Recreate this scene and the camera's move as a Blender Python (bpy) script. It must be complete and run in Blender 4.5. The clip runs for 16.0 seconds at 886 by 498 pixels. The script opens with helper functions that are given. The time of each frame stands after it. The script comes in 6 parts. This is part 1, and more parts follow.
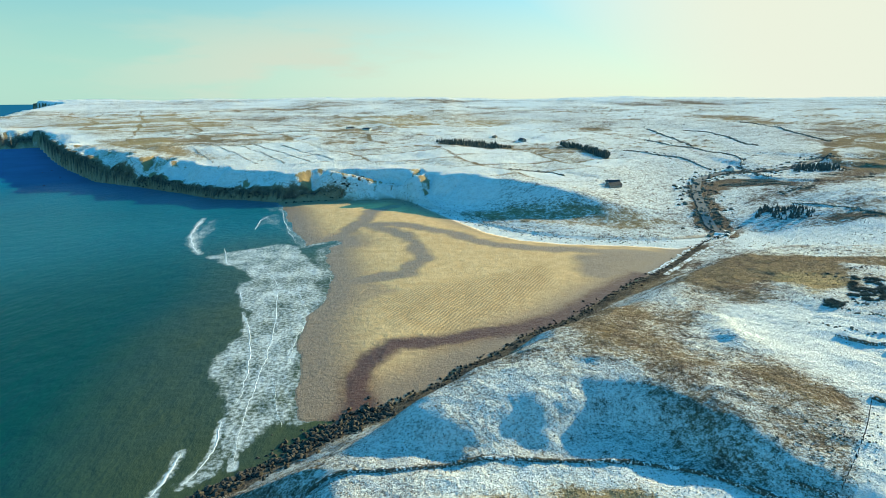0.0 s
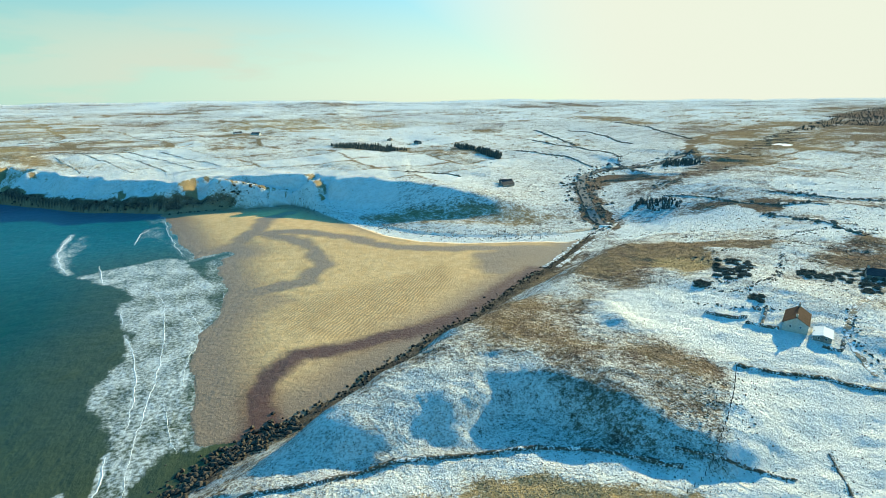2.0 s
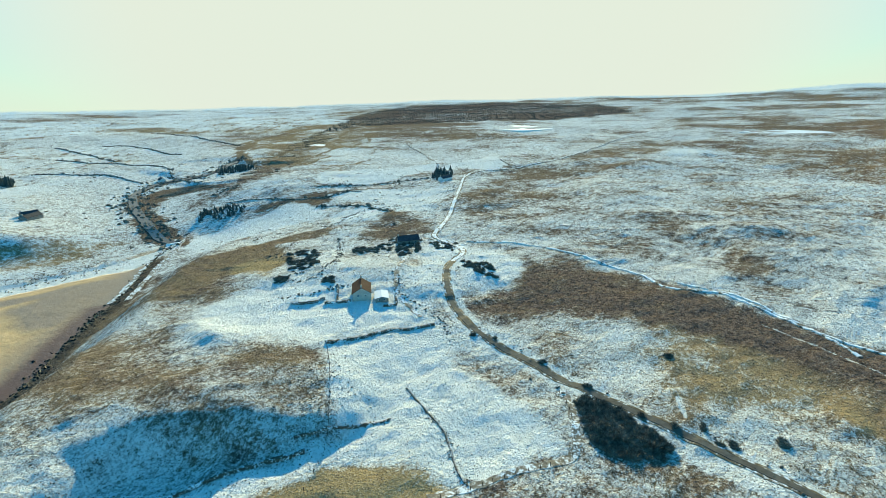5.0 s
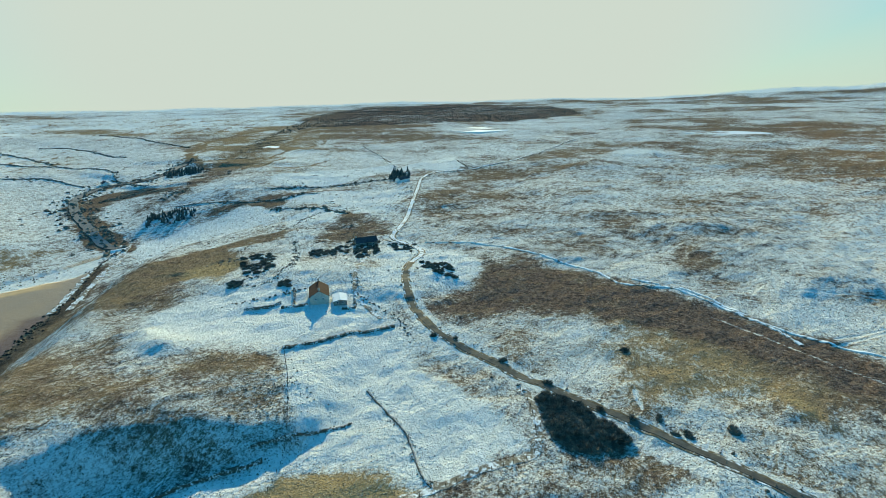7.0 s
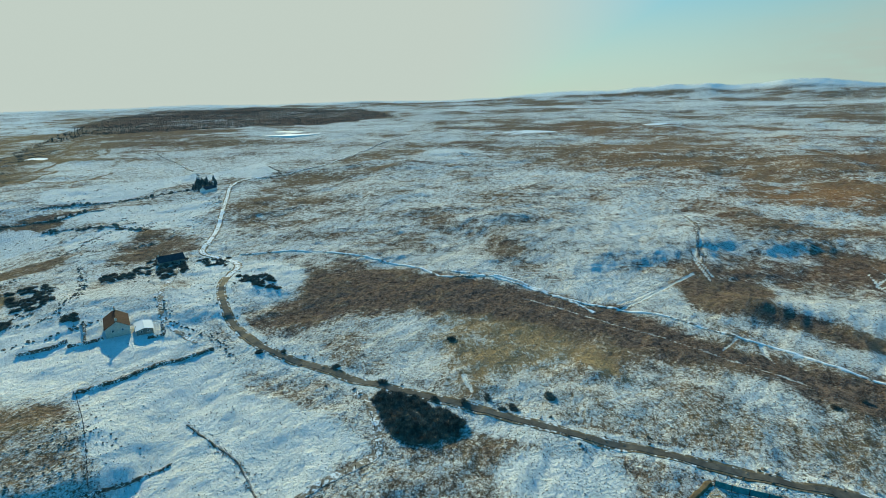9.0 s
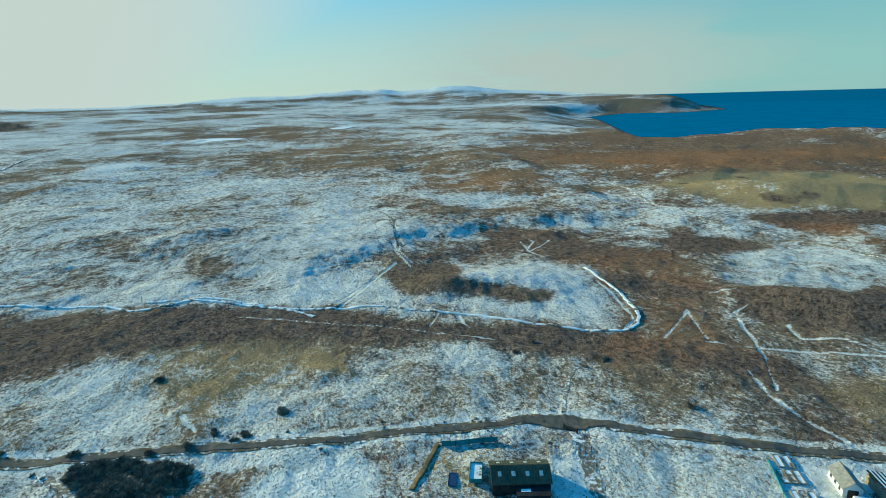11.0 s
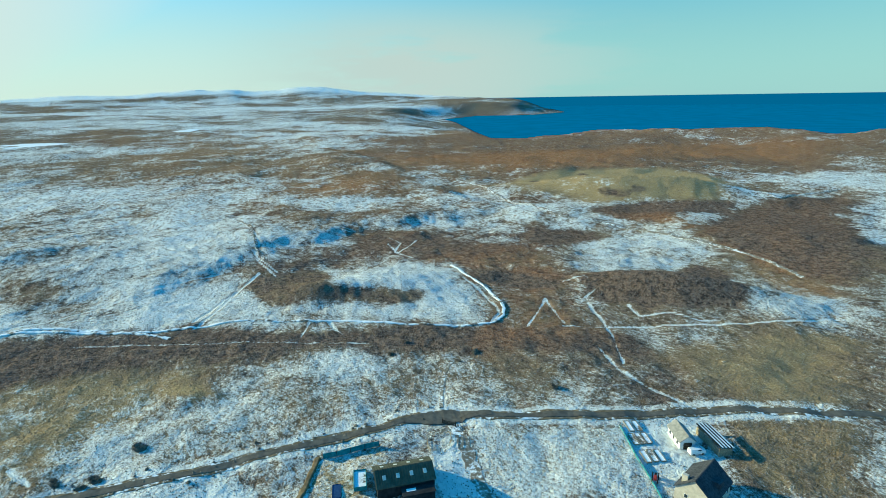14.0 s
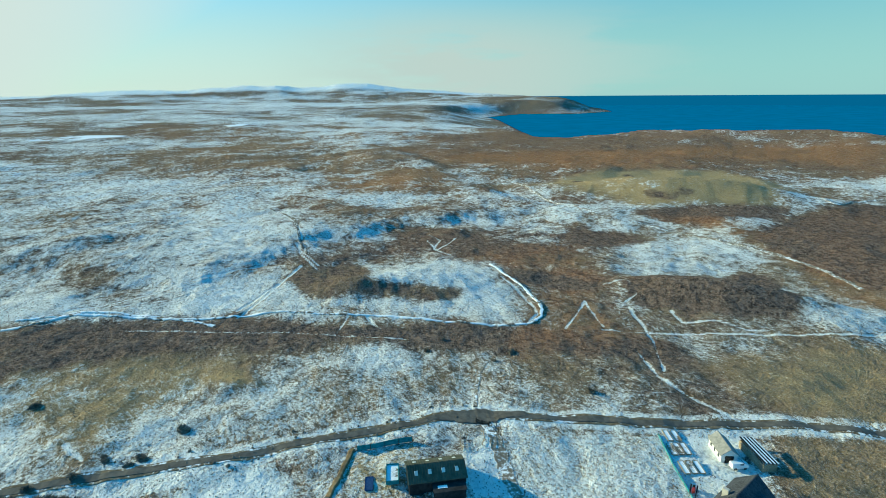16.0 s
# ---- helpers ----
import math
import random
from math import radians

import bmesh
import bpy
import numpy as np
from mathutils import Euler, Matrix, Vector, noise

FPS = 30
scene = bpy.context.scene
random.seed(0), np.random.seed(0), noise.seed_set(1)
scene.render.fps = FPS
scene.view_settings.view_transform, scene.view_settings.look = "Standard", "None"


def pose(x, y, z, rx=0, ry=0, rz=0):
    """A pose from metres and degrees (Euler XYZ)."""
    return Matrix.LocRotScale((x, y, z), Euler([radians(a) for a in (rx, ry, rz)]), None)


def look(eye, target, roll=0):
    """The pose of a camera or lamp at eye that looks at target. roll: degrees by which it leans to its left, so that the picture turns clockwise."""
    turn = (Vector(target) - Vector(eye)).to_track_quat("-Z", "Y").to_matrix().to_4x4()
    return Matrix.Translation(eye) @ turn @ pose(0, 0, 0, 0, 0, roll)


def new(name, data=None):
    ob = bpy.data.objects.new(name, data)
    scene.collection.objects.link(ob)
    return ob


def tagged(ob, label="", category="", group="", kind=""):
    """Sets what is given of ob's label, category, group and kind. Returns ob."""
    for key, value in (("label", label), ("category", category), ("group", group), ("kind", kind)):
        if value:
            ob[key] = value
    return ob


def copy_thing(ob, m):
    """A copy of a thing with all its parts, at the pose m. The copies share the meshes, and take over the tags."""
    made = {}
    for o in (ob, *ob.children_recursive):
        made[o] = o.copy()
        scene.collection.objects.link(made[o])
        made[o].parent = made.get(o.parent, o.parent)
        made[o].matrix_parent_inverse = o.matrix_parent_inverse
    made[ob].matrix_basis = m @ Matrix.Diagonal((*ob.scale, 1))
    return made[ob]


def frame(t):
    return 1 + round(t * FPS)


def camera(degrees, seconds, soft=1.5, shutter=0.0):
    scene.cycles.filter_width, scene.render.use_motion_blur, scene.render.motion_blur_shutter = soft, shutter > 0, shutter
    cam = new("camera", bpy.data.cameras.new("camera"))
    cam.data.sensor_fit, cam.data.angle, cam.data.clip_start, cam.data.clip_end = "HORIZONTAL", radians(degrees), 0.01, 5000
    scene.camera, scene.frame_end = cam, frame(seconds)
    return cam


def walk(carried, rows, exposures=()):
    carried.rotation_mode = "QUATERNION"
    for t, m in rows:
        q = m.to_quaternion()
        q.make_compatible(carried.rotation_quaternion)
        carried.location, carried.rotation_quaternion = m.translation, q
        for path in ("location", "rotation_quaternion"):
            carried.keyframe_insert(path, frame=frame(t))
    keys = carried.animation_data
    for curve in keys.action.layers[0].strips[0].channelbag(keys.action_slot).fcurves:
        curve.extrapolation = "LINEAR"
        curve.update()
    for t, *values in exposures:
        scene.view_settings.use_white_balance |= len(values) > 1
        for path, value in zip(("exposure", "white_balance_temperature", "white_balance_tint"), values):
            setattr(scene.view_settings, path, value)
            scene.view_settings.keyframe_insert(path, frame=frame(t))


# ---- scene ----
# A snowy bay, crofts and moorland, seen from a camera that hovers high over the shore and turns.
PATH = [
    (0, (0.04, -0.07, 115.04), (-0.35, 192.37, 60.59), -0.35),
    (0.5, (0.07, -0.05, 115.01), (3.12, 192.42, 60.73), -0.36),
    (1, (0.12, -0.02, 114.97), (8.78, 192.32, 60.84), -0.41),
    (1.5, (0.19, 0.03, 114.91), (20.74, 191.52, 60.99), -0.40),
    (2, (0.28, 0.09, 114.83), (36.29, 189.35, 61.14), -0.49),
    (2.5, (0.37, 0.17, 114.75), (57.27, 184.31, 61.33), -0.65),
    (3, (0.47, 0.26, 114.66), (80.34, 175.69, 61.34), -0.80),
    (3.5, (0.57, 0.36, 114.57), (104.44, 162.79, 61.39), -1.05),
    (4, (0.66, 0.46, 114.48), (128.78, 144.52, 61.26), -1.22),
    (4.5, (0.75, 0.57, 114.38), (149.81, 122.72, 60.92), -1.51),
    (5, (0.84, 0.69, 114.26), (159.45, 110.18, 60.80), -1.55),
    (7.5, (1.69, 1.34, 113.35), (173.70, 88.30, 59.97), -1.36),
    (8, (1.84, 1.34, 113.25), (181.18, 71.89, 59.79), -1.43),
    (8.5, (1.98, 1.31, 113.19), (186.97, 55.17, 59.55), -1.41),
    (9, (2.11, 1.29, 113.15), (191.41, 37.00, 59.39), -1.42),
    (9.5, (2.24, 1.29, 113.14), (194.07, 18.09, 59.12), -1.51),
    (10, (2.38, 1.34, 113.17), (194.59, -9.48, 58.99), -1.47),
    (10.2, (2.43, 1.38, 113.19), (193.35, -23.15, 58.90), -1.54),
    (12.3, (2.84, 2.32, 113.72), (166.40, -98.80, 58.76), -1.38),
    (12.5, (2.86, 2.40, 113.76), (165.37, -100.40, 58.81), -1.31),
    (13, (2.90, 2.56, 113.86), (163.01, -103.94, 58.89), -1.15),
    (13.5, (2.92, 2.65, 113.93), (161.11, -106.67, 58.92), -1.05),
    (14, (2.94, 2.70, 113.98), (159.29, -109.14, 58.78), -1.01),
    (14.5, (2.94, 2.70, 114.02), (166.01, -98.99, 58.65), -0.89),
    (15, (2.93, 2.66, 114.06), (177.54, -77.29, 58.20), -0.64),
    (15.5, (2.90, 2.60, 114.09), (177.46, -77.35, 58.06), -0.45),
    (16, (2.87, 2.51, 114.12), (167.14, -96.98, 58.29), -0.48),
]
cam = camera(79.0, 16.0, soft=0.5)
walk(cam, [(t, look(eye, target, roll)) for t, eye, target, roll in PATH],
     exposures=[(0, 0.62, 9000, -7), (3, 0.66, 9100, -7), (5, 0.55, 8600, -9), (9, 0.08, 7800, -11), (12.5, 0.3, 7150, -13), (15, 0.48, 7350, -12), (16, 0.4, 7350, -12)])

# ---- light ----
SUN_AZ, SUN_EL = 55.0, 15.5   # degrees from +y towards +x, and above the horizon
SKY_STRENGTH = 0.10
SKY_LOW, SKY_HIGH = (0.48, 1.16, 1.2), (0.25, 2.2, 2.85)
VEIL_NEAR, VEIL_FAR, FAR_SEA = (5.15, 5.7, 6.6), (3.0, 4.9, 5.9), (0.03, 0.95, 2.5)
world = bpy.data.worlds.new("sky")
scene.world = world
world.use_nodes = True


def build_sky():
    """A clear winter sky, veiled by thin bright cloud towards the sun and along the land; open sea below the skyline."""
    nt = world.node_tree
    nt.nodes.clear()

    def node(kind, op=None, **sockets):
        n = nt.nodes.new(kind)
        if op:
            n.operation = op
        for key, value in sockets.items():
            s = n.inputs[int(key[1:])]
            if isinstance(value, bpy.types.NodeSocket):
                nt.links.new(value, s)
            else:
                s.default_value = value
        return n

    def mapped(v, a, b, c, d):
        n = node("ShaderNodeMapRange", None, i0=v, i1=a, i2=b, i3=c, i4=d)
        n.interpolation_type = "SMOOTHSTEP"
        return n.outputs[0]

    def mixed(k, a, b):
        n = nt.nodes.new("ShaderNodeMix")
        n.data_type = "RGBA"
        for slot, value in ((0, k), (6, a), (7, b)):
            if isinstance(value, bpy.types.NodeSocket):
                nt.links.new(value, n.inputs[slot])
            else:
                n.inputs[slot].default_value = value
        return n.outputs[2]

    sky = nt.nodes.new("ShaderNodeTexSky")
    sky.sky_type, sky.sun_disc, sky.altitude = "NISHITA", False, 100
    sky.sun_elevation, sky.sun_rotation = radians(SUN_EL), radians(SUN_AZ)
    sky.air_density, sky.dust_density, sky.ozone_density = 1.0, 0.2, 5.0
    way = nt.nodes.new("ShaderNodeTexCoord").outputs["Generated"]
    el, az = radians(SUN_EL), radians(SUN_AZ)
    to_sun = node("ShaderNodeVectorMath", "DOT_PRODUCT", i0=way, i1=(math.sin(az) * math.cos(el), math.cos(az) * math.cos(el), math.sin(el))).outputs["Value"]
    up = node("ShaderNodeSeparateXYZ", None, i0=way).outputs[2]
    tint = mixed(mapped(up, 0.06, 0.42, 0.0, 1.0), (*SKY_LOW, 1), (*SKY_HIGH, 1))
    tinted = node("ShaderNodeVectorMath", "MULTIPLY", i0=sky.outputs[0], i1=tint).outputs[0]
    flat = node("ShaderNodeVectorMath", "MULTIPLY", i0=way, i1=(1.0, 1.0, 5.0)).outputs[0]
    cloud = node("ShaderNodeTexNoise", None, i0=flat, i2=2.2, i3=5.0, i4=0.55).outputs["Fac"]
    glow = node("ShaderNodeMath", "MULTIPLY", i0=mapped(to_sun, 0.52, 0.90, 0.0, 1.0), i1=mapped(up, 0.22, 0.5, 1.0, 0.0)).outputs[0]
    low = mapped(up, 0.0, 0.30, 0.85, 0.0)
    bank = node("ShaderNodeMath", "MULTIPLY", i0=mapped(cloud, 0.44, 0.56, 0.0, 0.95), i1=mapped(up, 0.05, 0.17, 1.0, 0.0)).outputs[0]
    bank = node("ShaderNodeMath", "MULTIPLY", i0=bank, i1=mapped(to_sun, -0.1, 0.4, 0.0, 1.0)).outputs[0]
    bank = node("ShaderNodeMath", "MULTIPLY", i0=bank, i1=mapped(to_sun, 0.4, 0.68, 1.0, 0.0)).outputs[0]
    veil = node("ShaderNodeMath", "MAXIMUM", i0=glow, i1=low).outputs[0]
    cream = mixed(mapped(to_sun, 0.0, 0.75, 0.0, 1.0), (*VEIL_FAR, 1), (*VEIL_NEAR, 1))
    seen = mixed(veil, tinted, cream)
    seen = mixed(bank, seen, (4.1, 4.8, 5.5, 1))
    seen = mixed(mapped(up, -0.0075, -0.0065, 1.0, 0.0), seen, (*FAR_SEA, 1))
    bg = nt.nodes.new("ShaderNodeBackground")
    nt.links.new(seen, bg.inputs["Color"])
    bg.inputs["Strength"].default_value = SKY_STRENGTH
    nt.links.new(bg.outputs[0], nt.nodes.new("ShaderNodeOutputWorld").inputs[0])


build_sky()
sun = new("sun", bpy.data.lights.new("sun", "SUN"))
sun.data.energy, sun.data.angle, sun.data.color = 5.0, radians(0.6), (1.0, 0.92, 0.66)
sun.matrix_world = look((0, 0, 300), (-math.sin(radians(SUN_AZ)) * math.cos(radians(SUN_EL)),
                                      -math.cos(radians(SUN_AZ)) * math.cos(radians(SUN_EL)),
                                      300 - math.sin(radians(SUN_EL))))

# ---- plan, in metres ----
SHORE_NEAR = [(-76.8, 133.1), (-65, 141.9), (-53.8, 152), (-44.9, 162), (-36.3, 168.6), (-23.2, 179.4),
    (-15.2, 188.1), (0.5, 200.2), (5.9, 210.8), (21.2, 222.9), (43, 247.1), (66.8, 264.6), (98.3, 299.7),
    (123.8, 324.8), (153.5, 354.1), (203.7, 412.5), (242.2, 448.6)]
DUNE_FOOT = [(237.9, 440.7), (183.9, 430.7), (146.9, 431.8), (102.1, 440.8), (66.6, 460.3), (39, 490.5),
    (8.1, 538.6), (-28.9, 593.1), (-57.1, 626.6), (-89.1, 616.7)]
CLIFF_FOOT = [(-91.5, 633.4), (-128.6, 616.6), (-184.4, 604.8), (-228.6, 620.6), (-272, 629.6), (-332, 671),
    (-408, 719), (-503, 774), (-643, 920), (-761, 1055), (-1002, 1354), (-1020, 1355), (-1072, 1315)]
SNOW_LOW = [(212, 415.7), (181.1, 401.4), (140.4, 410.8), (96.7, 415.4), (62.3, 428.9), (36.3, 454.8), (-3.4, 531.8),
    (-43.1, 614.9), (-64.2, 630.5)]
SWASH = [(-182, 596.4), (-155.4, 527.5), (-125.5, 447.5), (-110.5, 419.7), (-88.5, 437), (-83.4, 424.2),
    (-92.6, 410.8), (-88.3, 379.9), (-76.2, 340.7), (-69.1, 303.5), (-73.1, 265.6), (-67.2, 232.2), (-58.6, 200.8),
    (-52.5, 176.1), (-39.4, 174.1)]
CHANNEL_A = [(-110.8, 421.3), (-89.5, 442.7), (-78, 495.6), (-73.9, 547.5), (-52.9, 576.7)]
CHANNEL_B = [(-76.3, 483.9), (-45.3, 487.5), (-13.3, 470.9), (6.7, 449.6), (42.1, 412), (76.4, 402.8),
    (126.4, 393.6), (174.2, 384.7)]
CHANNEL_C = [(-67.8, 326.3), (-47.1, 334.8), (-25.3, 342.5), (-15.1, 374.8), (-20.9, 413.7), (-43, 461.2),
    (-65.3, 479.1)]
CHANNEL_D = [(104.4, 345.7), (107.6, 371.9), (130.1, 378.4), (154.8, 377.8)]
PEAT_STREAM = [(-36.7, 170.8), (-32.2, 181.9), (-36.3, 194.3), (-37.2, 208.3), (-33, 222.8), (-23.7, 235.5),
    (-2.1, 239.5), (17.7, 247.7), (44.7, 257.6), (69.5, 276.4), (101.5, 310.2), (128.9, 339.1)]
RIVER = [(237.8, 440.6), (241.9, 479.4), (264.2, 544.6), (289.2, 610.1), (326, 678), (385, 724), (416, 712),
    (459, 720), (523, 772), (587, 818)]
RIVER_FAR = [(528, 707), (557, 777), (631, 899), (835, 1104), (1017, 1227), (1195, 1323)]
COAST_FAR = [(-1082, 1326), (-1213, 1383), (-1763, 2025), (-1624, 2009), (-2154, 2899), (-2330, 3374), (-2736, 3698),
    (-2721, 3709), (-2413, 3917)]
BAY_OUT = [(398, -1180), (502, -1174), (634, -1116), (891, -1078), (857, -924), (857, -790)]
BAY_IN = [(1324, -1151), (1507, -1233), (1902, -1432), (2125, -1534), (2339, -1915), (2157, -2156), (2272, -2548)]
NEAR_CREST = [(1.9, 139.8), (15.7, 145.6), (29.7, 148.7), (39, 152.2), (54.4, 151.7), (68.1, 143), (79.8, 134),
    (86.4, 124.2), (91.6, 116.4)]
HOLLOW_CREST = [(104.6, 202.1), (108.6, 196.3), (104.6, 188.3), (102.4, 173.8)]
HILL_SPOTS = [(285.9, -406.3), (128.7, -214.2), (229.1, -82.5), (217.4, -118.5), (138.7, -341), (919, -1222),
    (512, -1200), (379.5, 26.6), (167.1, -18), (257.6, -314)]
WET_A = [(105.4, 379), (143.4, 393.1), (164.2, 370.5), (116.9, 325.7), (108.5, 333.7)]
WET_B = [(-81.2, 321.2), (-49.6, 325.9), (-30.1, 309.8), (-46.9, 282.6), (-60.5, 270.7)]
RIPPLES = [(-41.6, 291.2), (-16.5, 314.6), (34.7, 335.3), (68.6, 359.2), (69.5, 323.4), (28.3, 269.1), (3.5, 246.6),
    (-25.7, 258.8)]
FOAM_A = [(-110.5, 419.7), (-133.8, 429.2), (-156.1, 412.5), (-175.6, 404.8), (-182.3, 389.5), (-154.1, 361),
    (-135.3, 342), (-130.6, 309.6), (-110.9, 273.9), (-108.7, 251.9), (-107.5, 221.4), (-99.5, 196.8),
    (-84.3, 176.4), (-80.8, 162.6), (-82.6, 145.1), (-89.7, 134.6), (-76.1, 134.5), (-67.4, 147.6), (-58.4, 167.3),
    (-51, 174.2), (-63.6, 220.8), (-72.2, 265.6), (-67, 303.5), (-78.7, 352.9)]
FOAM_B = [(-240.1, 517.5), (-219.8, 529.7), (-190.6, 430.7), (-184.5, 389.6), (-207, 405.6), (-235.6, 450.7),
    (-225.3, 460.4)]
FOAM_C = [(-220.8, 597.9), (-179.2, 586.5), (-121.1, 425.2), (-136.5, 438.4), (-167.6, 491), (-173, 475.6),
    (-185.1, 503.3), (-183.8, 542)]
BREAKER_A = [(-132.2, 367.1), (-109.7, 330), (-97.1, 290.3), (-87, 251.5), (-81.2, 215.8), (-76.4, 184),
    (-71.9, 162.5), (-69.2, 147.7)]
BREAKER_B = [(-112.3, 277.9), (-102.5, 258.7), (-88.8, 221.2), (-83.1, 196.6), (-81.5, 186)]
BREAKER_C = [(-99, 341.2), (-88.8, 308.7), (-74.4, 273.3), (-73.4, 238.3), (-69.3, 215.6)]
BREAKER_D = [(-82.5, 174.6), (-79.5, 159.4), (-79.9, 145.1), (-81.8, 139.4)]
BREAKER_E = [(-89.5, 155), (-88.1, 145.1), (-88.8, 134.6)]
BREAKER_F = [(-239.5, 522.5), (-224.5, 466.5), (-209.7, 431.2), (-187.8, 394.2)]
BREAKER_G = [(-175.3, 413), (-155.9, 367.6)]
BREAKER_H = [(-171.2, 473.4), (-178.2, 510.4), (-176.6, 528.2)]
BREAKER_I = [(-74.6, 210.6), (-64.9, 183.8), (-59.8, 170.1)]
BREAKER_J = [(-172.9, 564.6), (-152.2, 502.3), (-121.1, 425.2)]
BREAKER_K = [(-76.2, 340.7), (-69.1, 303.5), (-71.9, 264.1)]
BREAKER_L = [(-126.8, 314.5), (-119.2, 295.2)]
FOREST = [(1025, 1107), (1330, 1224), (1468, 1145), (1616, 1060), (1809, 805), (2347, 640), (3135, 1047),
    (3592, 2052), (2875, 2333), (1820, 1739)]
RIVER_MOUTH = [(247.6, 454.7), (215.7, 417.1), (190.2, 392.7), (162.2, 361.2), (141.6, 338.7)]
SKERRIES = [(-665, 847), (-522, 730), (-669, 930), (-740, 973), (-481, 714), (-416, 668), (-334, 619)]
SCARP = [(286.5, -17.2), (287, -38.3), (301.3, -64.8), (322, -105.2), (326.1, -163.5), (318.8, -215.5),
    (313.8, -276.5)]
ROAD_A = [(126.6, -4.9), (130.7, 5.5), (135.7, 20.5), (141.4, 33.8), (148, 47.5), (151.2, 59.9), (157.8, 75.2),
    (163.4, 92), (171.4, 106.8), (185.8, 123.5), (198, 134.5), (216.7, 148), (238.6, 159), (256.9, 163.8),
    (271, 173.9), (281.8, 191.7), (288.9, 206.6)]
ROAD_B = [(288.9, 206.6), (323.2, 221.9), (381.7, 252.6), (452.5, 290.8), (533.4, 334.4), (583.5, 342.4), (652, 313),
    (746, 296), (940, 312), (1122, 328)]
ROAD_W = [(139.2, 23.4), (135.3, 6.4), (130, -9.4), (126, -28.1), (121.2, -45.1), (117.6, -57), (116.6, -67.4),
    (113, -74.6), (105.3, -82.8), (96.4, -95.9), (82.4, -114.3), (70.1, -134.6), (57.4, -150.9), (45.4, -163.6)]
RIDGE_WALL = [(-33.2, 108.1), (-26.3, 112), (-12.3, 112.3), (-4.1, 114.4), (4.4, 115.8), (13, 117.2), (24.5, 117.2),
    (38.5, 116.2), (52.3, 114.8), (64, 110.2), (72.3, 105.6), (79, 100)]
WALL_A = [(47.8, 116.4), (59.4, 114.4), (69.7, 110.6), (80.3, 105.6), (89.9, 98.3), (103.4, 91.8)]
WALL_B = [(123.4, 138.1), (134.9, 131.4), (148.9, 126.6), (163.5, 118)]
FENCE_C = [(121.7, 135.6), (106.6, 118.5), (89, 101.3), (80.5, 95.2), (72.4, 91.1), (66.2, 87.8)]
HEDGE_D = [(119.8, 98.4), (111.4, 83.6), (105.6, 73.8), (95.5, 63.7), (91.9, 58.2)]
TRACK_E = [(144.5, 56.3), (136.3, 49.9), (123.9, 43.6), (116.8, 41.5), (110, 44.5), (100.7, 52.3), (92.6, 57),
    (83.3, 63.6)]
TRACK_F = [(166.2, 127), (175.5, 144.7), (189.5, 159.2), (222.5, 180), (265.7, 202.7), (282.7, 210.6)]
BURN = [(286.6, 179.6), (297.7, 144.5), (293.9, 119.9), (285.6, 95.6), (273.9, 66.5), (258.8, 48.7), (261.8, 22.8),
    (248.8, 4.8), (231.3, -12.5), (219.6, -21.6)]
BURN_W = [(267.7, 47.1), (261.3, 28), (249, 8.4), (233.7, -10.9), (225.9, -26.9), (218.1, -47.8), (205.6, -63),
    (193.5, -80.3), (174.8, -99), (154.7, -123.4), (154.7, -133.6), (162.7, -142.9), (179.9, -150.7), (197.7, -155),
    (221.6, -159)]
P_HOUSE_FIELD = [(122.6, 136.4), (162, 116.9), (156.4, 105.2), (117.5, 44.5), (97, 53.4), (92.9, 60.4), (88.2, 60.6),
    (86.8, 87.5), (90.7, 99.2)]
P_UPPER_FIELD = [(122.9, 223.1), (157.2, 210.9), (171.8, 179.3), (186.2, 156.5), (165.3, 119.2), (124.7, 138.6),
    (104.9, 160.2), (98, 184.5)]
P_HILL_TOP = [(74.3, 173.7), (98.6, 161), (121.9, 138.6), (108.4, 122.9), (95.1, 140.8)]
P_STRAW_FIELD = [(62.5, 101.3), (76.1, 92.7), (87.8, 80.8), (91.3, 62.6), (83.3, 63.6), (59.3, 99.1)]
P_SHADE_HILL = [(1.8, 131), (35.1, 141.8), (81.2, 134.8), (106, 128.3), (93.2, 106.2), (64.5, 111.3), (38.8, 117),
    (13.1, 118.1), (-12.5, 114.1)]
P_SPUR = [(-39.4, 173.9), (5.9, 209.2), (97.3, 296.4), (156.4, 342.4), (98.1, 195.7), (38.8, 158.7), (6.8, 138)]
P_VALLEY = [(554, 1833), (796, 1725), (698, 1033), (365.7, 531), (289.2, 444), (208.5, 486.8), (169.3, 494.3),
    (135.4, 504)]
P_FIELDS_S = [(236.2, 414.1), (462.5, 506.1), (618, 445), (706, 376), (634, 329), (532.5, 335.4), (313.4, 217.7),
    (271.3, 197.8), (189, 152), (163.5, 201.7)]
P_BROWN_ROAD = [(188.8, 117.5), (266.5, 104.1), (247.5, 47.8), (216.5, -27.1), (168.2, -24.6), (200.7, 33.5),
    (199.5, 77.3)]
P_WHITE_ROAD = [(193.7, 87.4), (205, 67.2), (196.4, 38.6), (155.7, 50.2), (161.6, 62.1)]
P_STRAW_ROAD = [(188.3, 34.8), (202.6, -2.1), (184.2, -25.9), (167.1, -13.8), (154.5, 9.5), (148.2, 23.1)]
P_MOOR_SNOW = [(397.4, 242), (599.2, 264.4), (646.4, 41.2), (513.3, -119.5), (367.3, -94), (289.7, -41.5),
    (268.2, 46.9), (305.8, 139)]
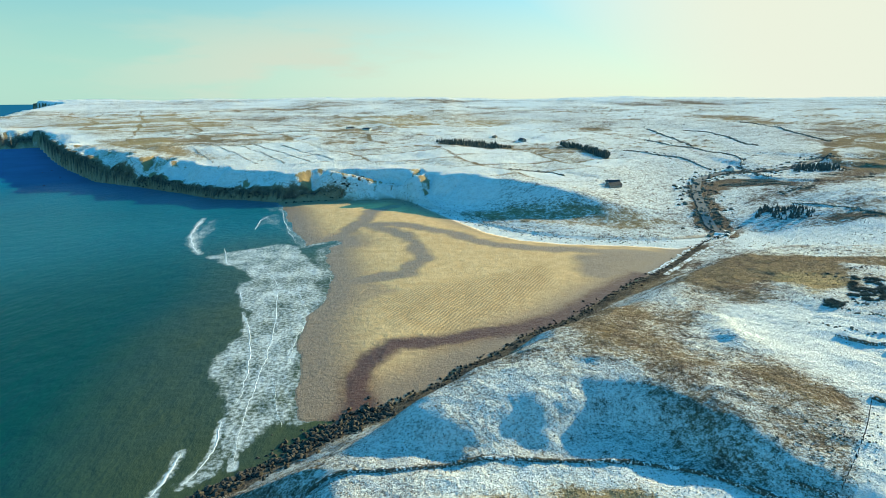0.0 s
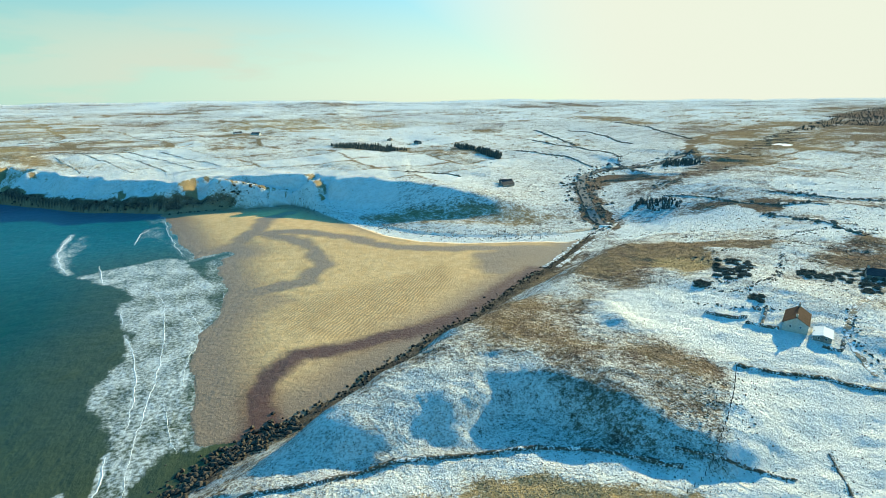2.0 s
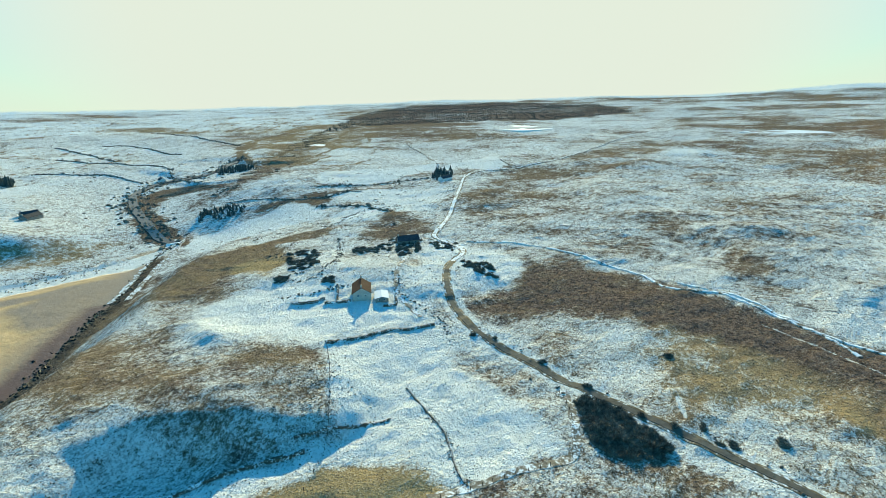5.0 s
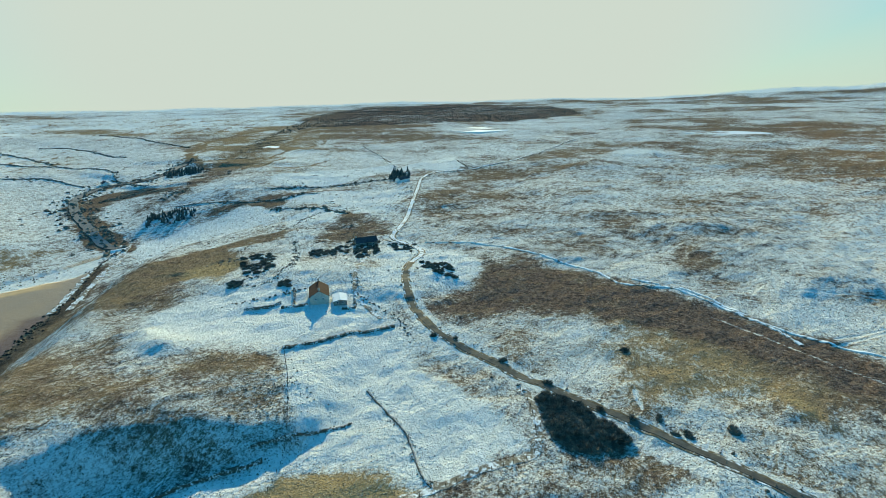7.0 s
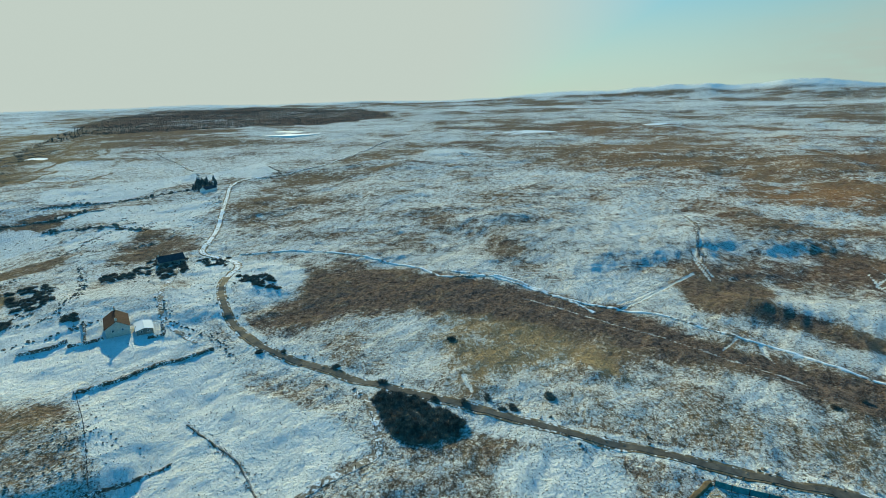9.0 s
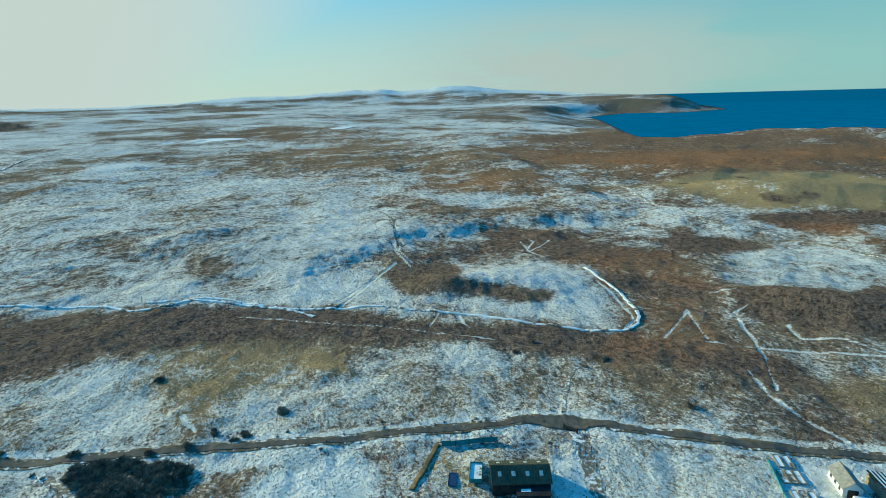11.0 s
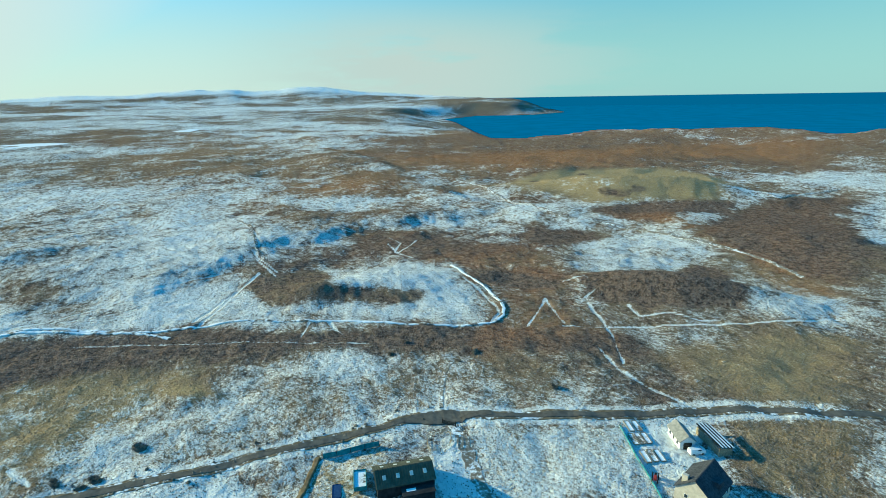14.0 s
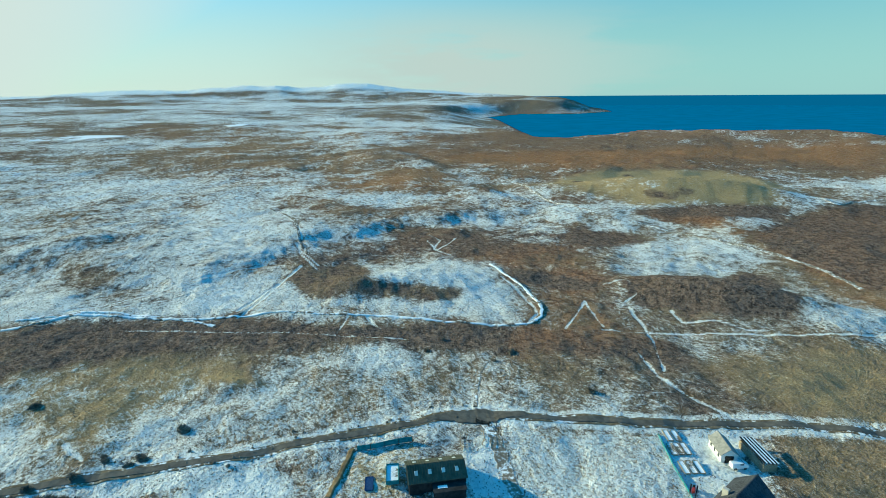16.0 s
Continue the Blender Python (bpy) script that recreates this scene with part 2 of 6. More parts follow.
P_BELT = [(260.4, 46.3), (219.6, -30.1), (143.4, -130.8), (114.9, -160.6), (99.4, -151.7), (132.2, -120.5),
    (197.9, -25.7), (208.7, 40.8)]
P_FLATS = [(276.9, -82.5), (313.2, -165.2), (276.4, -223.2), (209.3, -236.1), (206.4, -165.7), (263.1, -130.2)]
P_KNOLL = [(242.6, -70.8), (258.8, -107.4), (244.3, -141.3), (205.1, -150.3), (161.3, -128.7), (193.6, -93.6),
    (220.4, -68.3)]
P_YELLOW = [(396.9, -335.9), (424.5, -476.8), (357.7, -578.5), (253.3, -508.3), (219, -416), (264.4, -354.8),
    (335.4, -334.6)]
P_BROWN_R = [(168.8, -330.4), (184, -403.7), (169.2, -522.4), (87.7, -285.8), (116.9, -291.2)]
P_FAR_BROWN = [(1057, -419), (1133, -1133), (367, -1090), (242, -732), (506, -505), (633.8, -285.6)]
P_NEAR_SNOW = [(154.6, -2), (162.8, -32.5), (150, -93.4), (119.8, -119.2), (99.4, -113), (119.7, -73.3),
    (125.1, -40.2), (132.9, -3.4)]
P_STRAW_R = [(99.4, -151.7), (84, -194.6), (62.8, -213.6), (46.6, -166.8), (64.1, -152.7)]
P_MID_SNOW = [(206.1, -242.1), (190.7, -284.2), (129.1, -278.2), (87.7, -285.8), (71.9, -239.7), (93.4, -226.1),
    (143.7, -263.2)]
P_CROFT_FIELD = [(102.8, -76.9), (79, -109.8), (58.8, -95.8), (81.4, -63.3)]
P_BROWN_YARD = [(59.8, -137.9), (43.6, -158.4), (34.5, -132.4), (44.1, -118.4)]
P_FACE = [(159.3, -195), (127.1, -274.1), (92.6, -224.4), (143.1, -187)]
P_RIVERBANK = [(273.1, 591.9), (321, 655), (364, 682), (395, 655), (388, 595), (336, 620), (294.9, 582),
    (261.5, 500.9), (258.6, 468.3), (240.8, 465.2), (246.7, 523.4)]
P_DARK_SLOPE = [(273.1, 482.4), (357.6, 519.9), (506, 622), (751, 815), (1004, 1003), (1081, 1167), (598, 776),
    (407, 612)]
P_PLATEAU_TAN = [(-700, 1101), (-590, 1132), (-380, 749), (-459, 764), (-527, 823)]
P_DUNE = [(19.7, 539.8), (65.7, 538.8), (196.7, 504.3), (213.3, 478.3), (155.9, 459.5), (107.6, 466.3),
    (50.3, 497.2)]
P_CLIFF = [(-940, 1285), (-469, 765), (-379, 745), (-219, 684), (-104.6, 687.3), (-96.5, 623), (-185.9, 611.5),
    (-273.8, 634.5), (-411, 726), (-734, 1023)]
P_MOOR_BROWN_S = [(415.7, 256.3), (579.3, 300.6), (1021, 296), (1191, 232), (878, 186), (637.6, 252.5), (502.9, 261),
    (330.4, 185.1)]
P_MOOR_FAR = [(1141, -42), (822, -449), (474, -264.1), (546.2, -176.9), (752, -28)]
P_TRACK_BANK = [(152.8, 102.8), (151.8, 83.3), (144.8, 55.4), (124.5, 47.3), (135.2, 70.2), (143.2, 94.2)]
P_SPUR_FIELD = [(240, 421.5), (290.4, 437.7), (341.7, 405.6), (306.9, 361.2), (268.4, 389), (227, 389.5)]
P_BROWN_SPUR = [(118.1, 270.2), (147.9, 283.5), (232.5, 305.7), (195.1, 246.1), (163, 261.1), (124.5, 241.2)]
DITCH_V = [(142.4, -137.3), (148.5, -148), (159.9, -165.6), (146.6, -157.5), (135.7, -151)]
DITCH_B = [(311.5, -82.5), (290.6, -79.1), (261.9, -78.8)]
DITCH_C = [(272.8, -73.6), (256, -58.3), (240, -41.3), (230.4, -32.2)]
DITCH_Y = [(287.9, -158.5), (264.7, -151.6), (270.3, -161.9), (283.5, -176.9)]
DITCH_T = [(194.8, -77.1), (186.2, -75.7), (180.7, -76.3)]
DITCH_U = [(198.6, -70.1), (186.8, -61.9)]
DITCH_R = [(131.7, -187), (122.4, -181.5), (114.8, -192.2), (104.3, -194.1), (99.1, -200.5)]
DITCH_Q = [(115.7, -145.9), (99.3, -136.6), (87.9, -135.1), (72, -135.2)]
DITCH_N = [(166.6, -184.2), (161.9, -194.2), (150.4, -188.3), (149.8, -180.3)]
PATH_M = [(116, -76.8), (125.1, -83.3), (132.5, -89.9), (136.7, -96.2)]
TRAIL = [(464.1, -353.5), (340.6, -306.7), (264.8, -286.2), (234.2, -297.2), (194.7, -301.3), (153.2, -301.7),
    (127.6, -297.5), (101.8, -284.1)]
TRAIL_W = [(185.6, -569.5), (195.9, -522.4), (187.4, -451.5), (232.8, -506.4), (251.9, -496.1)]
TRAIL_S = [(861, 674), (771, 573), (670, 474)]
GULLY_A = [(421.7, -97.2), (374.3, -99.1), (312.9, -85.5), (289.8, -82.5)]
FIELD_A = [(-439, 873), (-426, 934), (-349, 949), (-264, 1086)]
FIELD_B = [(-404, 883), (-308, 724)]
FIELD_C = [(-383, 923), (-245, 709)]
FIELD_D = [(-357, 957), (-211, 720)]
FIELD_E = [(-347, 985), (-180, 732)]
FIELD_F = [(-280, 948), (-153, 752)]
FIELD_G = [(-606, 1187), (-336, 1333)]
DYKE_A = [(527, 1415), (505, 1228), (465, 1026)]
DYKE_B = [(438, 958), (452, 836), (418, 755), (395, 655)]
DYKE_C = [(300, 896), (362, 839), (372, 753)]
DYKE_D = [(422, 1143), (429, 949)]
DYKE_E = [(407.4, 447.5), (444.4, 414.8), (473.4, 389.5), (518.5, 374.3)]
DYKE_F = [(335.1, 508.8), (355.7, 460.1), (371.9, 410), (406.3, 379.8)]
DYKE_G = [(346.4, 382.9), (345.4, 311), (336.1, 284.2)]
DYKE_H = [(691, 372), (632, 324)]
DYKE_I = [(616, 1400), (631, 1273), (568, 984)]
DYKE_J = [(916, 1704), (801, 1266), (719, 1015)]
DYKE_K = [(79.2, 659.1), (124.8, 681.1), (145.9, 646.4)]
GORSE_A = [(142.8, 50.1), (143.6, 41.7), (138.3, 30.6), (132.8, 22), (128.2, 21.9), (121, 28.8), (122.5, 38.7),
    (129.7, 43.6)]
GORSE_B = [(267.4, 227.6), (286.5, 215.8), (240.1, 182.7), (225.7, 186.6)]
GORSE_C = [(244.9, 157.3), (244.1, 137.7), (225.4, 123.3), (224.3, 134.1), (233.4, 148.3)]
GORSE_D = [(203.9, 256.4), (222.5, 249.5), (187.5, 209.3), (171.8, 213.4)]
GORSE_E = [(273.3, 200.1), (282.4, 184.2), (255.9, 170.3), (259.5, 185.1)]
GORSE_F = [(161.8, 216.5), (168.7, 214.1), (164.2, 205.8), (159.6, 209.7)]
GORSE_G = [(172.5, 191.4), (175, 186.1), (170.7, 182), (168.7, 186.7)]
GORSE_H = [(237.2, 234.9), (256.7, 218.7), (237.4, 202.5), (224.5, 218)]
WOOD_A = [(-16, 1019), (48, 1024), (121, 1014), (117, 942), (62, 919), (-5, 960)]
WOOD_B = [(221, 1041), (251, 949), (261, 852), (242, 800), (235, 886), (213, 955)]
WOOD_C = [(280.5, 475.2), (307.1, 514), (334.2, 477.9), (322.8, 456.3), (298.8, 459.8)]
WOOD_D = [(504.5, 364.2), (557, 392.9), (581.6, 383.4), (510.4, 333)]
WOOD_E = [(469, 735), (535, 747), (516, 689), (450, 687)]
LOCH_A = [(1397, 804), (1552, 780), (1404, 596), (1305, 658)]
LOCH_B = [(1330, 143), (1424, 69), (1351, -29), (1290, 62)]
LOCH_C = [(1596, -260), (1670, -309), (1621, -338), (1504, -279)]
LOCH_D = [(758, 853), (812, 884), (810, 852), (742, 810)]
SHRUBS_A = [(184.3, 33.1), (144.7, 15.9), (148.3, -2.9), (164.1, 100.3), (166.1, 92), (142.6, 31.4), (150.6, 50.3),
    (158.2, 69), (141.5, 22.5), (140.9, 7.9)]
SHRUBS_B = [(184.7, 33.6), (150, -2.1), (146.6, 16.1), (142.7, 8.4), (159.7, -92.3), (155.1, -82.3), (135.8, -97.9),
    (139.7, 10.9), (137.7, -106.9), (104.2, -110.9)]
COTTAGES_A = [(263.3, 209), (505.2, 343.4), (206.3, 148.4), (189.8, 597.5), (395, 743)]
COTTAGES_B = [(159, 1101), (-187, 1346), (192.7, 609), (-246, 1451), (110, 1180)]
ICE_A = [(157.7, 25), (151.7, 22.6), (147.6, 20.8)]
P_YARD = [(79.5, -110.4), (66.5, -128.5), (62.2, -120.9), (54.9, -120.2), (53.1, -104.9), (58.8, -95.8)]
P_SHED_YARD = [(102.3, -30.9), (114.7, -39), (109.9, -52.7), (95.3, -41.7)]
P_DRIVE = [(101.2, -62.4), (104.6, -74), (95.1, -70.8), (81.1, -63.8), (86.7, -54.5)]
P_OVAL = [(121.1, 4.8), (120.6, -15.3), (112.9, -19.8), (103.3, -16.8), (105.5, 7.3), (113.6, 8.9)]
P_WHITE_A = [(-344, 934), (-268, 1156), (-147, 759), (-213, 715), (-307, 724), (-439, 873)]
P_WHITE_B = [(88, 1555), (300, 1669), (253, 1195), (140, 1181)]
P_TAN_A = [(-1290, 1738), (-1290, 2160), (-814, 2186), (-584, 1478), (-730, 1324), (-862, 1256)]
P_TAN_B = [(-425, 1848), (37, 2388), (398, 1807), (191, 1619), (-120, 1375)]
P_DARK_A = [(294, 1395), (652, 1902), (746, 1411), (742, 1170), (563, 1173), (397, 1224)]
P_HILL_FOOT = [(39.8, 163.2), (77.1, 162.8), (95.9, 152.4), (110.3, 139.3), (107, 125.5), (100.8, 129.9),
    (87, 145.9), (54.7, 151.6)]
P_FACE_B = [(198.8, -159.2), (198.5, -174), (187.5, -186.8), (172.1, -186.4), (169.6, -176.3), (185.2, -165.8)]
P_FACE_C = [(255.2, -230.3), (250.2, -249.5), (232.2, -272.4), (215.5, -267.1), (215.8, -243.4), (233.6, -228.2)]
P_FACE_D = [(257.7, -65.9), (264, -78.1), (262.5, -96), (225, -88.2), (201.2, -109.1), (197.6, -101.3),
    (214.2, -81.8), (232.7, -72.9), (239.1, -64.1)]
# Foot of the yellow hill: its shaded side painted as dark snowless heath.
P_SHADED_FOOT = [(253.3, -313.8), (249.5, -368.9), (204.5, -424), (193.2, -391.4), (207.9, -332.8), (233.6, -314)]
P_OLIVE_L = [(208.7, 40.8), (209.5, 23), (200.8, 1.7), (187, 5.9), (177.4, 20.8), (152.2, 12.9), (140.3, 6),
    (155.4, 17.9), (183.4, 30.5), (196.7, 39.6)]
P_OCHRE = [(175.5, -12.1), (178.5, -16.5), (171.8, -24), (162.3, -26), (162.5, -18.7)]

P_LONG_FIELD = [(233.9, 419), (263.1, 449), (302.7, 429), (343.8, 421), (354, 403), (328.3, 353.1), (309.3, 347.3),
    (274.3, 367.4), (254.3, 393.8)]
P_TOP_FIELD = [(418, 455), (482, 522), (621, 438), (594, 415), (465, 408)]
P_END_FIELD = [(591, 408), (630, 425), (766, 418), (645, 339.5), (605, 339)]
P_STRIP_FIELD = [(384.3, 407), (419, 376), (471, 318.4), (428, 283.3), (363.1, 263.6), (338.4, 280.4), (371, 313.5),
    (362.4, 369.2)]
P_LOW_FIELD = [(286.3, 299.7), (317.8, 331.8), (343.4, 322.7), (363, 306.9), (309.4, 279.6)]
P_JUNCTION_SNOW = [(231.1, 174.8), (274.7, 204.8), (286, 194.6), (268.7, 174.6), (226.9, 156.6), (203.7, 139.3),
    (191.3, 137.2), (195.9, 157.3)]
P_GORSE_SNOW = [(206.1, 132.7), (231.6, 150.7), (272, 171.8), (283.4, 155), (262.3, 127.3), (225.7, 115.6),
    (211.5, 121.8)]
P_STRAW_PLOT = [(162.7, 258.6), (178.2, 267.8), (203.8, 259.1), (185.9, 237.4), (165.8, 226)]
P_BROWN_STRIP = [(140.8, 273.5), (164.6, 291.4), (216.8, 316.7), (247.1, 299.5), (274.1, 281.4), (256.8, 269.7),
    (218.2, 288), (183.3, 286.2)]
P_DARK_BANK = [(314.2, 444), (355.7, 443), (391.4, 431), (437, 360.1), (368.9, 375.6), (351.4, 388.7), (355.3, 426)]
P_SCRUB_BANK = [(294.8, 278.1), (360, 298), (328.2, 252.2), (295.4, 215.1), (276.3, 230.1), (267, 252.6)]
P_GREY_MOOR = [(428, 283.3), (620, 322.3), (742, 178.1), (531, 210.4), (334.2, 178.2), (318.1, 196.7)]
P_BRIGHT_MOOR = [(547, 263.2), (666, 140), (529, 36), (425, 59.8), (475, 188)]
P_FAR_PLOT = [(830, 191.9), (981, 173.1), (890, 103.3), (780, 150.8)]
P_LONG_FACE = [(160.9, -193.1), (142.4, -204.6), (144.4, -264.5), (131.5, -264.6), (99, -220.3), (106.7, -210.1),
    (127.8, -192.8), (149.8, -187.7)]
P_MID_FACE = [(206.3, -165.8), (182.1, -181.6), (166.7, -182.6), (162.8, -176.6), (182.4, -167.1), (198.1, -159)]
P_KNOLL_FACE = [(254.8, -63.7), (269.6, -74.1), (262.9, -102.7), (223.5, -91.9), (206.3, -106.3), (194.4, -120),
    (192.9, -113.1), (215.5, -88.1), (223.1, -74.9), (231.1, -64.3)]
P_RUST_MID = [(506, -149.6), (552, -188.7), (555, -284.4), (478, -304.5), (407, -240.1), (446, -170.8)]
P_RUST_FAR = [(878, -346.8), (637, -519), (547, -881), (353.5, -1036), (256.1, -763), (396.8, -704), (475, -474),
    (610, -363.5)]
P_RUST_BAND = [(248.3, -151.2), (221.3, -220.8), (184.5, -208.3), (115.7, -158.5), (141.2, -112.4), (212.7, -156.1)]
P_RUST_VALLEY = [(254.1, -297.7), (191.6, -366.1), (164.5, -316.4), (86.2, -277.2), (74.7, -243.6), (130, -291.4),
    (211, -313.5)]
P_SNOW_SLOPE = [(216.2, -254.1), (200.5, -298.4), (130, -291.4), (80.2, -259.6), (81.4, -231.3), (94.8, -224.8),
    (138, -268.6), (171.5, -223.3)]
P_RIDGE_FIELD = [(-8, 112), (24, 115.5), (52, 113.5), (79, 101), (107.5, 88.9), (96.7, 60), (80, 56), (40, 84), (0, 96)]
P_STRAW_TOP = [(4, 106), (27.6, 109.2), (44.5, 106.9), (62.4, 100), (75.7, 91.5), (86.4, 82), (91, 72), (91, 60),
    (76, 52), (40, 76), (0, 88)]
P_PLATEAU_EDGE = [(-690, 1010), (-565, 1106), (-421, 892), (-290, 725), (-412, 742), (-527, 830)]
HEDGES = ([(405, 445), (440, 403), (479, 378), (536, 362)], [(311, 440), (360, 431), (387, 393)], [(278, 291), (331, 311), (363, 300)],
    [(625, 437), (547, 381)], [(163, 210), (172, 195), (213, 221), (254, 261)], [(198, 166), (178, 145), (171, 123), (157, 105)],
    [(270, 301), (286, 270), (309, 257)], [(178, 208), (168, 212), (161, 220)], [(143, 193), (154, 183), (173, 173)])
DARK_SPOTS = [(394.4, -470), (332.3, -490), (309.5, -511), (284.9, -367.4), (272.2, -372), (267.2, -386.7), (383.5, -415),
    (364, -363.1), (350, -440), (300, -430)]
DRAINS = (DITCH_V, DITCH_B, DITCH_C, DITCH_Y, DITCH_T, DITCH_U, DITCH_R, DITCH_Q, DITCH_N, ICE_A,
    [(235, 8.9), (222.9, -9.7), (207.3, -27.7), (196, -46.1), (186.5, -56.2), (175.1, -69.6), (167.6, -80)],
    [(134, -148.7), (123.3, -161.9), (108.5, -182.5), (89.7, -206.3), (77.6, -221.9), (70.8, -236.3)],
    [(203.8, -152.9), (184.3, -147.7), (164.5, -140.8), (159, -137.5), (152.5, -125.9)],
    [(145.2, -176.8), (129.5, -166.3), (116.6, -156.4), (101.1, -142)],
    [(416, -99), (368.1, -97.9), (324.1, -90), (301, -80.9), (281.9, -81.2), (269.5, -81.6)],
    [(222.2, -30.7), (236.7, -43.1), (255.9, -58.4), (271.1, -73.1)],
    [(303.1, -168.2), (284.6, -165.8), (267.9, -151.7), (248.3, -151.2)],
    [(267, 43.2), (268.6, 18.1), (276.8, -16.2), (286.3, -58)], [(263.7, 11.9), (259.1, -14.1), (264.9, -34.1)])


# -- terrain
def lattice(ix, iy, seed):
    h = (ix * 374761393 + iy * 668265263 + seed * 1442695041) & 0xFFFFFFFF
    h = ((h ^ (h >> 13)) * 1274126177) & 0xFFFFFFFF
    return ((h ^ (h >> 16)) & 0xFFFF) / 65535.0


def grain(x, y, size, seed):
    """Smooth random heights of 0 to 1, of bumps that many metres wide."""
    fx, fy = x / size, y / size
    ix, iy = np.floor(fx).astype(np.int64), np.floor(fy).astype(np.int64)
    u, v = fx - ix, fy - iy
    u, v = u * u * (3 - 2 * u), v * v * (3 - 2 * v)
    a, b = lattice(ix, iy, seed), lattice(ix + 1, iy, seed)
    c, d = lattice(ix, iy + 1, seed), lattice(ix + 1, iy + 1, seed)
    return (a * (1 - u) + b * u) * (1 - v) + (c * (1 - u) + d * u) * v


def fractal(x, y, size, seed, octaves=4):
    total, weight = 0.0, 0.0
    for k in range(octaves):
        total = total + grain(x, y, size / 2 ** k, seed + k) * 0.55 ** k
        weight += 0.55 ** k
    return total / weight


def ramp(v, a, b):
    k = np.clip((v - a) / (b - a), 0, 1)
    return k * k * (3 - 2 * k)


def from_line(x, y, line, closed=False):
    """Distance to a line of points, and how far along the nearest spot is (0 to 1)."""
    best, along = np.full(x.shape, 1e9), np.zeros(x.shape)
    pts = list(line) + ([line[0]] if closed else [])
    for n, ((ax, ay), (bx, by)) in enumerate(zip(pts, pts[1:])):
        dx, dy = bx - ax, by - ay
        k = np.clip(((x - ax) * dx + (y - ay) * dy) / (dx * dx + dy * dy + 1e-9), 0, 1)
        d = np.hypot(x - ax - k * dx, y - ay - k * dy)
        near = d < best
        best = np.where(near, d, best)
        along = np.where(near, (n + k) / (len(pts) - 1), along)
    return best, along


def inside(x, y, ring):
    hit = np.zeros(x.shape, bool)
    for (ax, ay), (bx, by) in zip(ring, ring[1:] + ring[:1]):
        if ay != by:
            hit ^= ((ay > y) != (by > y)) & (x < (bx - ax) * (y - ay) / (by - ay) + ax)
    return hit


def signed(x, y, ring):
    """Distance to a ring's edge, positive inside it."""
    d, _ = from_line(x, y, ring, True)
    return np.where(inside(x, y, ring), d, -d)


LAND = ([(-80, 60), (-72, 105)] + SHORE_NEAR + DUNE_FOOT[1:] + CLIFF_FOOT[1:] + COAST_FAR[1:]
        + [(-2500, 6500), (7000, 6500), (7000, -2700), (2800, -3000)]
        + BAY_IN[:1:-1] + BAY_OUT[::-1] + [(380, -1500), (40, -900), (-150, -400), (-190, -100), (-130, 0)])
SAND = SHORE_NEAR[3:] + DUNE_FOOT[1:] + CLIFF_FOOT[1:3] + SWASH[:]
STREAM = RIVER + RIVER_FAR[1:]
HILLS = [(x, y, a, b, -math.degrees(math.atan2(x, y)), h) for (x, y), (a, b, h) in zip(HILL_SPOTS, (
    (95, 32, 19), (48, 13, 9), (14, 11, 3.5), (30, 18, 4), (70, 45, 6), (330, 160, 28), (260, 130, 24), (26, 16, 3), (9, 6, 2.2), (90, 30, 5)))] + [(192, 182, 55, 42, -45, 7)]
BEHIND_SCARP = SCARP + [(900, -400), (900, 200), (500, 200)]
BEHIND_CREST = NEAR_CREST + [(300, 130), (330, 330), (120, 330), (-20, 215)]


def far_hills(x, y, r):
    """Low hills and snowy mountains along the skyline."""
    az = np.degrees(np.arctan2(x, y))
    peaks = (0.35 + fractal(az * 100, r * 0.3, 700, 61, 4)) * 60
    south = ramp(az, 78, 100) * ramp(-az, -128, -112)
    cone = (11 * np.exp(-((az - 105.0) / 1.3) ** 2) + 16 * np.exp(-((az - 101.5) / 2.5) ** 2) + 14 * np.exp(-((az - 112.0) / 3.0) ** 2)) * (0.5 + fractal(az * 100, r * 0.5, 130, 63, 3))
    return ramp(r, 3700, 4750) * (south * (peaks * 1.15 + cone) + (fractal(az * 100, r * 0.2, 900, 71, 3) - 0.5) * 34)


def near_lines(x, y, lines, reach):
    """Distance to the nearest of several lines, and 1e9 beyond reach of them."""
    best = np.full(x.shape, 1e9)
    for line in lines:
        (ax, ay), (bx, by) = np.min(line, 0), np.max(line, 0)
        k = np.nonzero((x > ax - reach) & (x < bx + reach) & (y > ay - reach) & (y < by + reach))[0]
        if len(k):
            best[k] = np.minimum(best[k], from_line(x[k], y[k], line)[0])
    return best


def in_chunks(f, *arrays):
    """f over long arrays, a stretch at a time."""
    n = len(arrays[0])
    bits = [f(*(a[k:k + 12000] for a in arrays)) for k in range(0, n, 12000)]
    if isinstance(bits[0], dict):
        return {key: np.concatenate([b[key] for b in bits]) for key in bits[0]}
    return np.concatenate(bits)


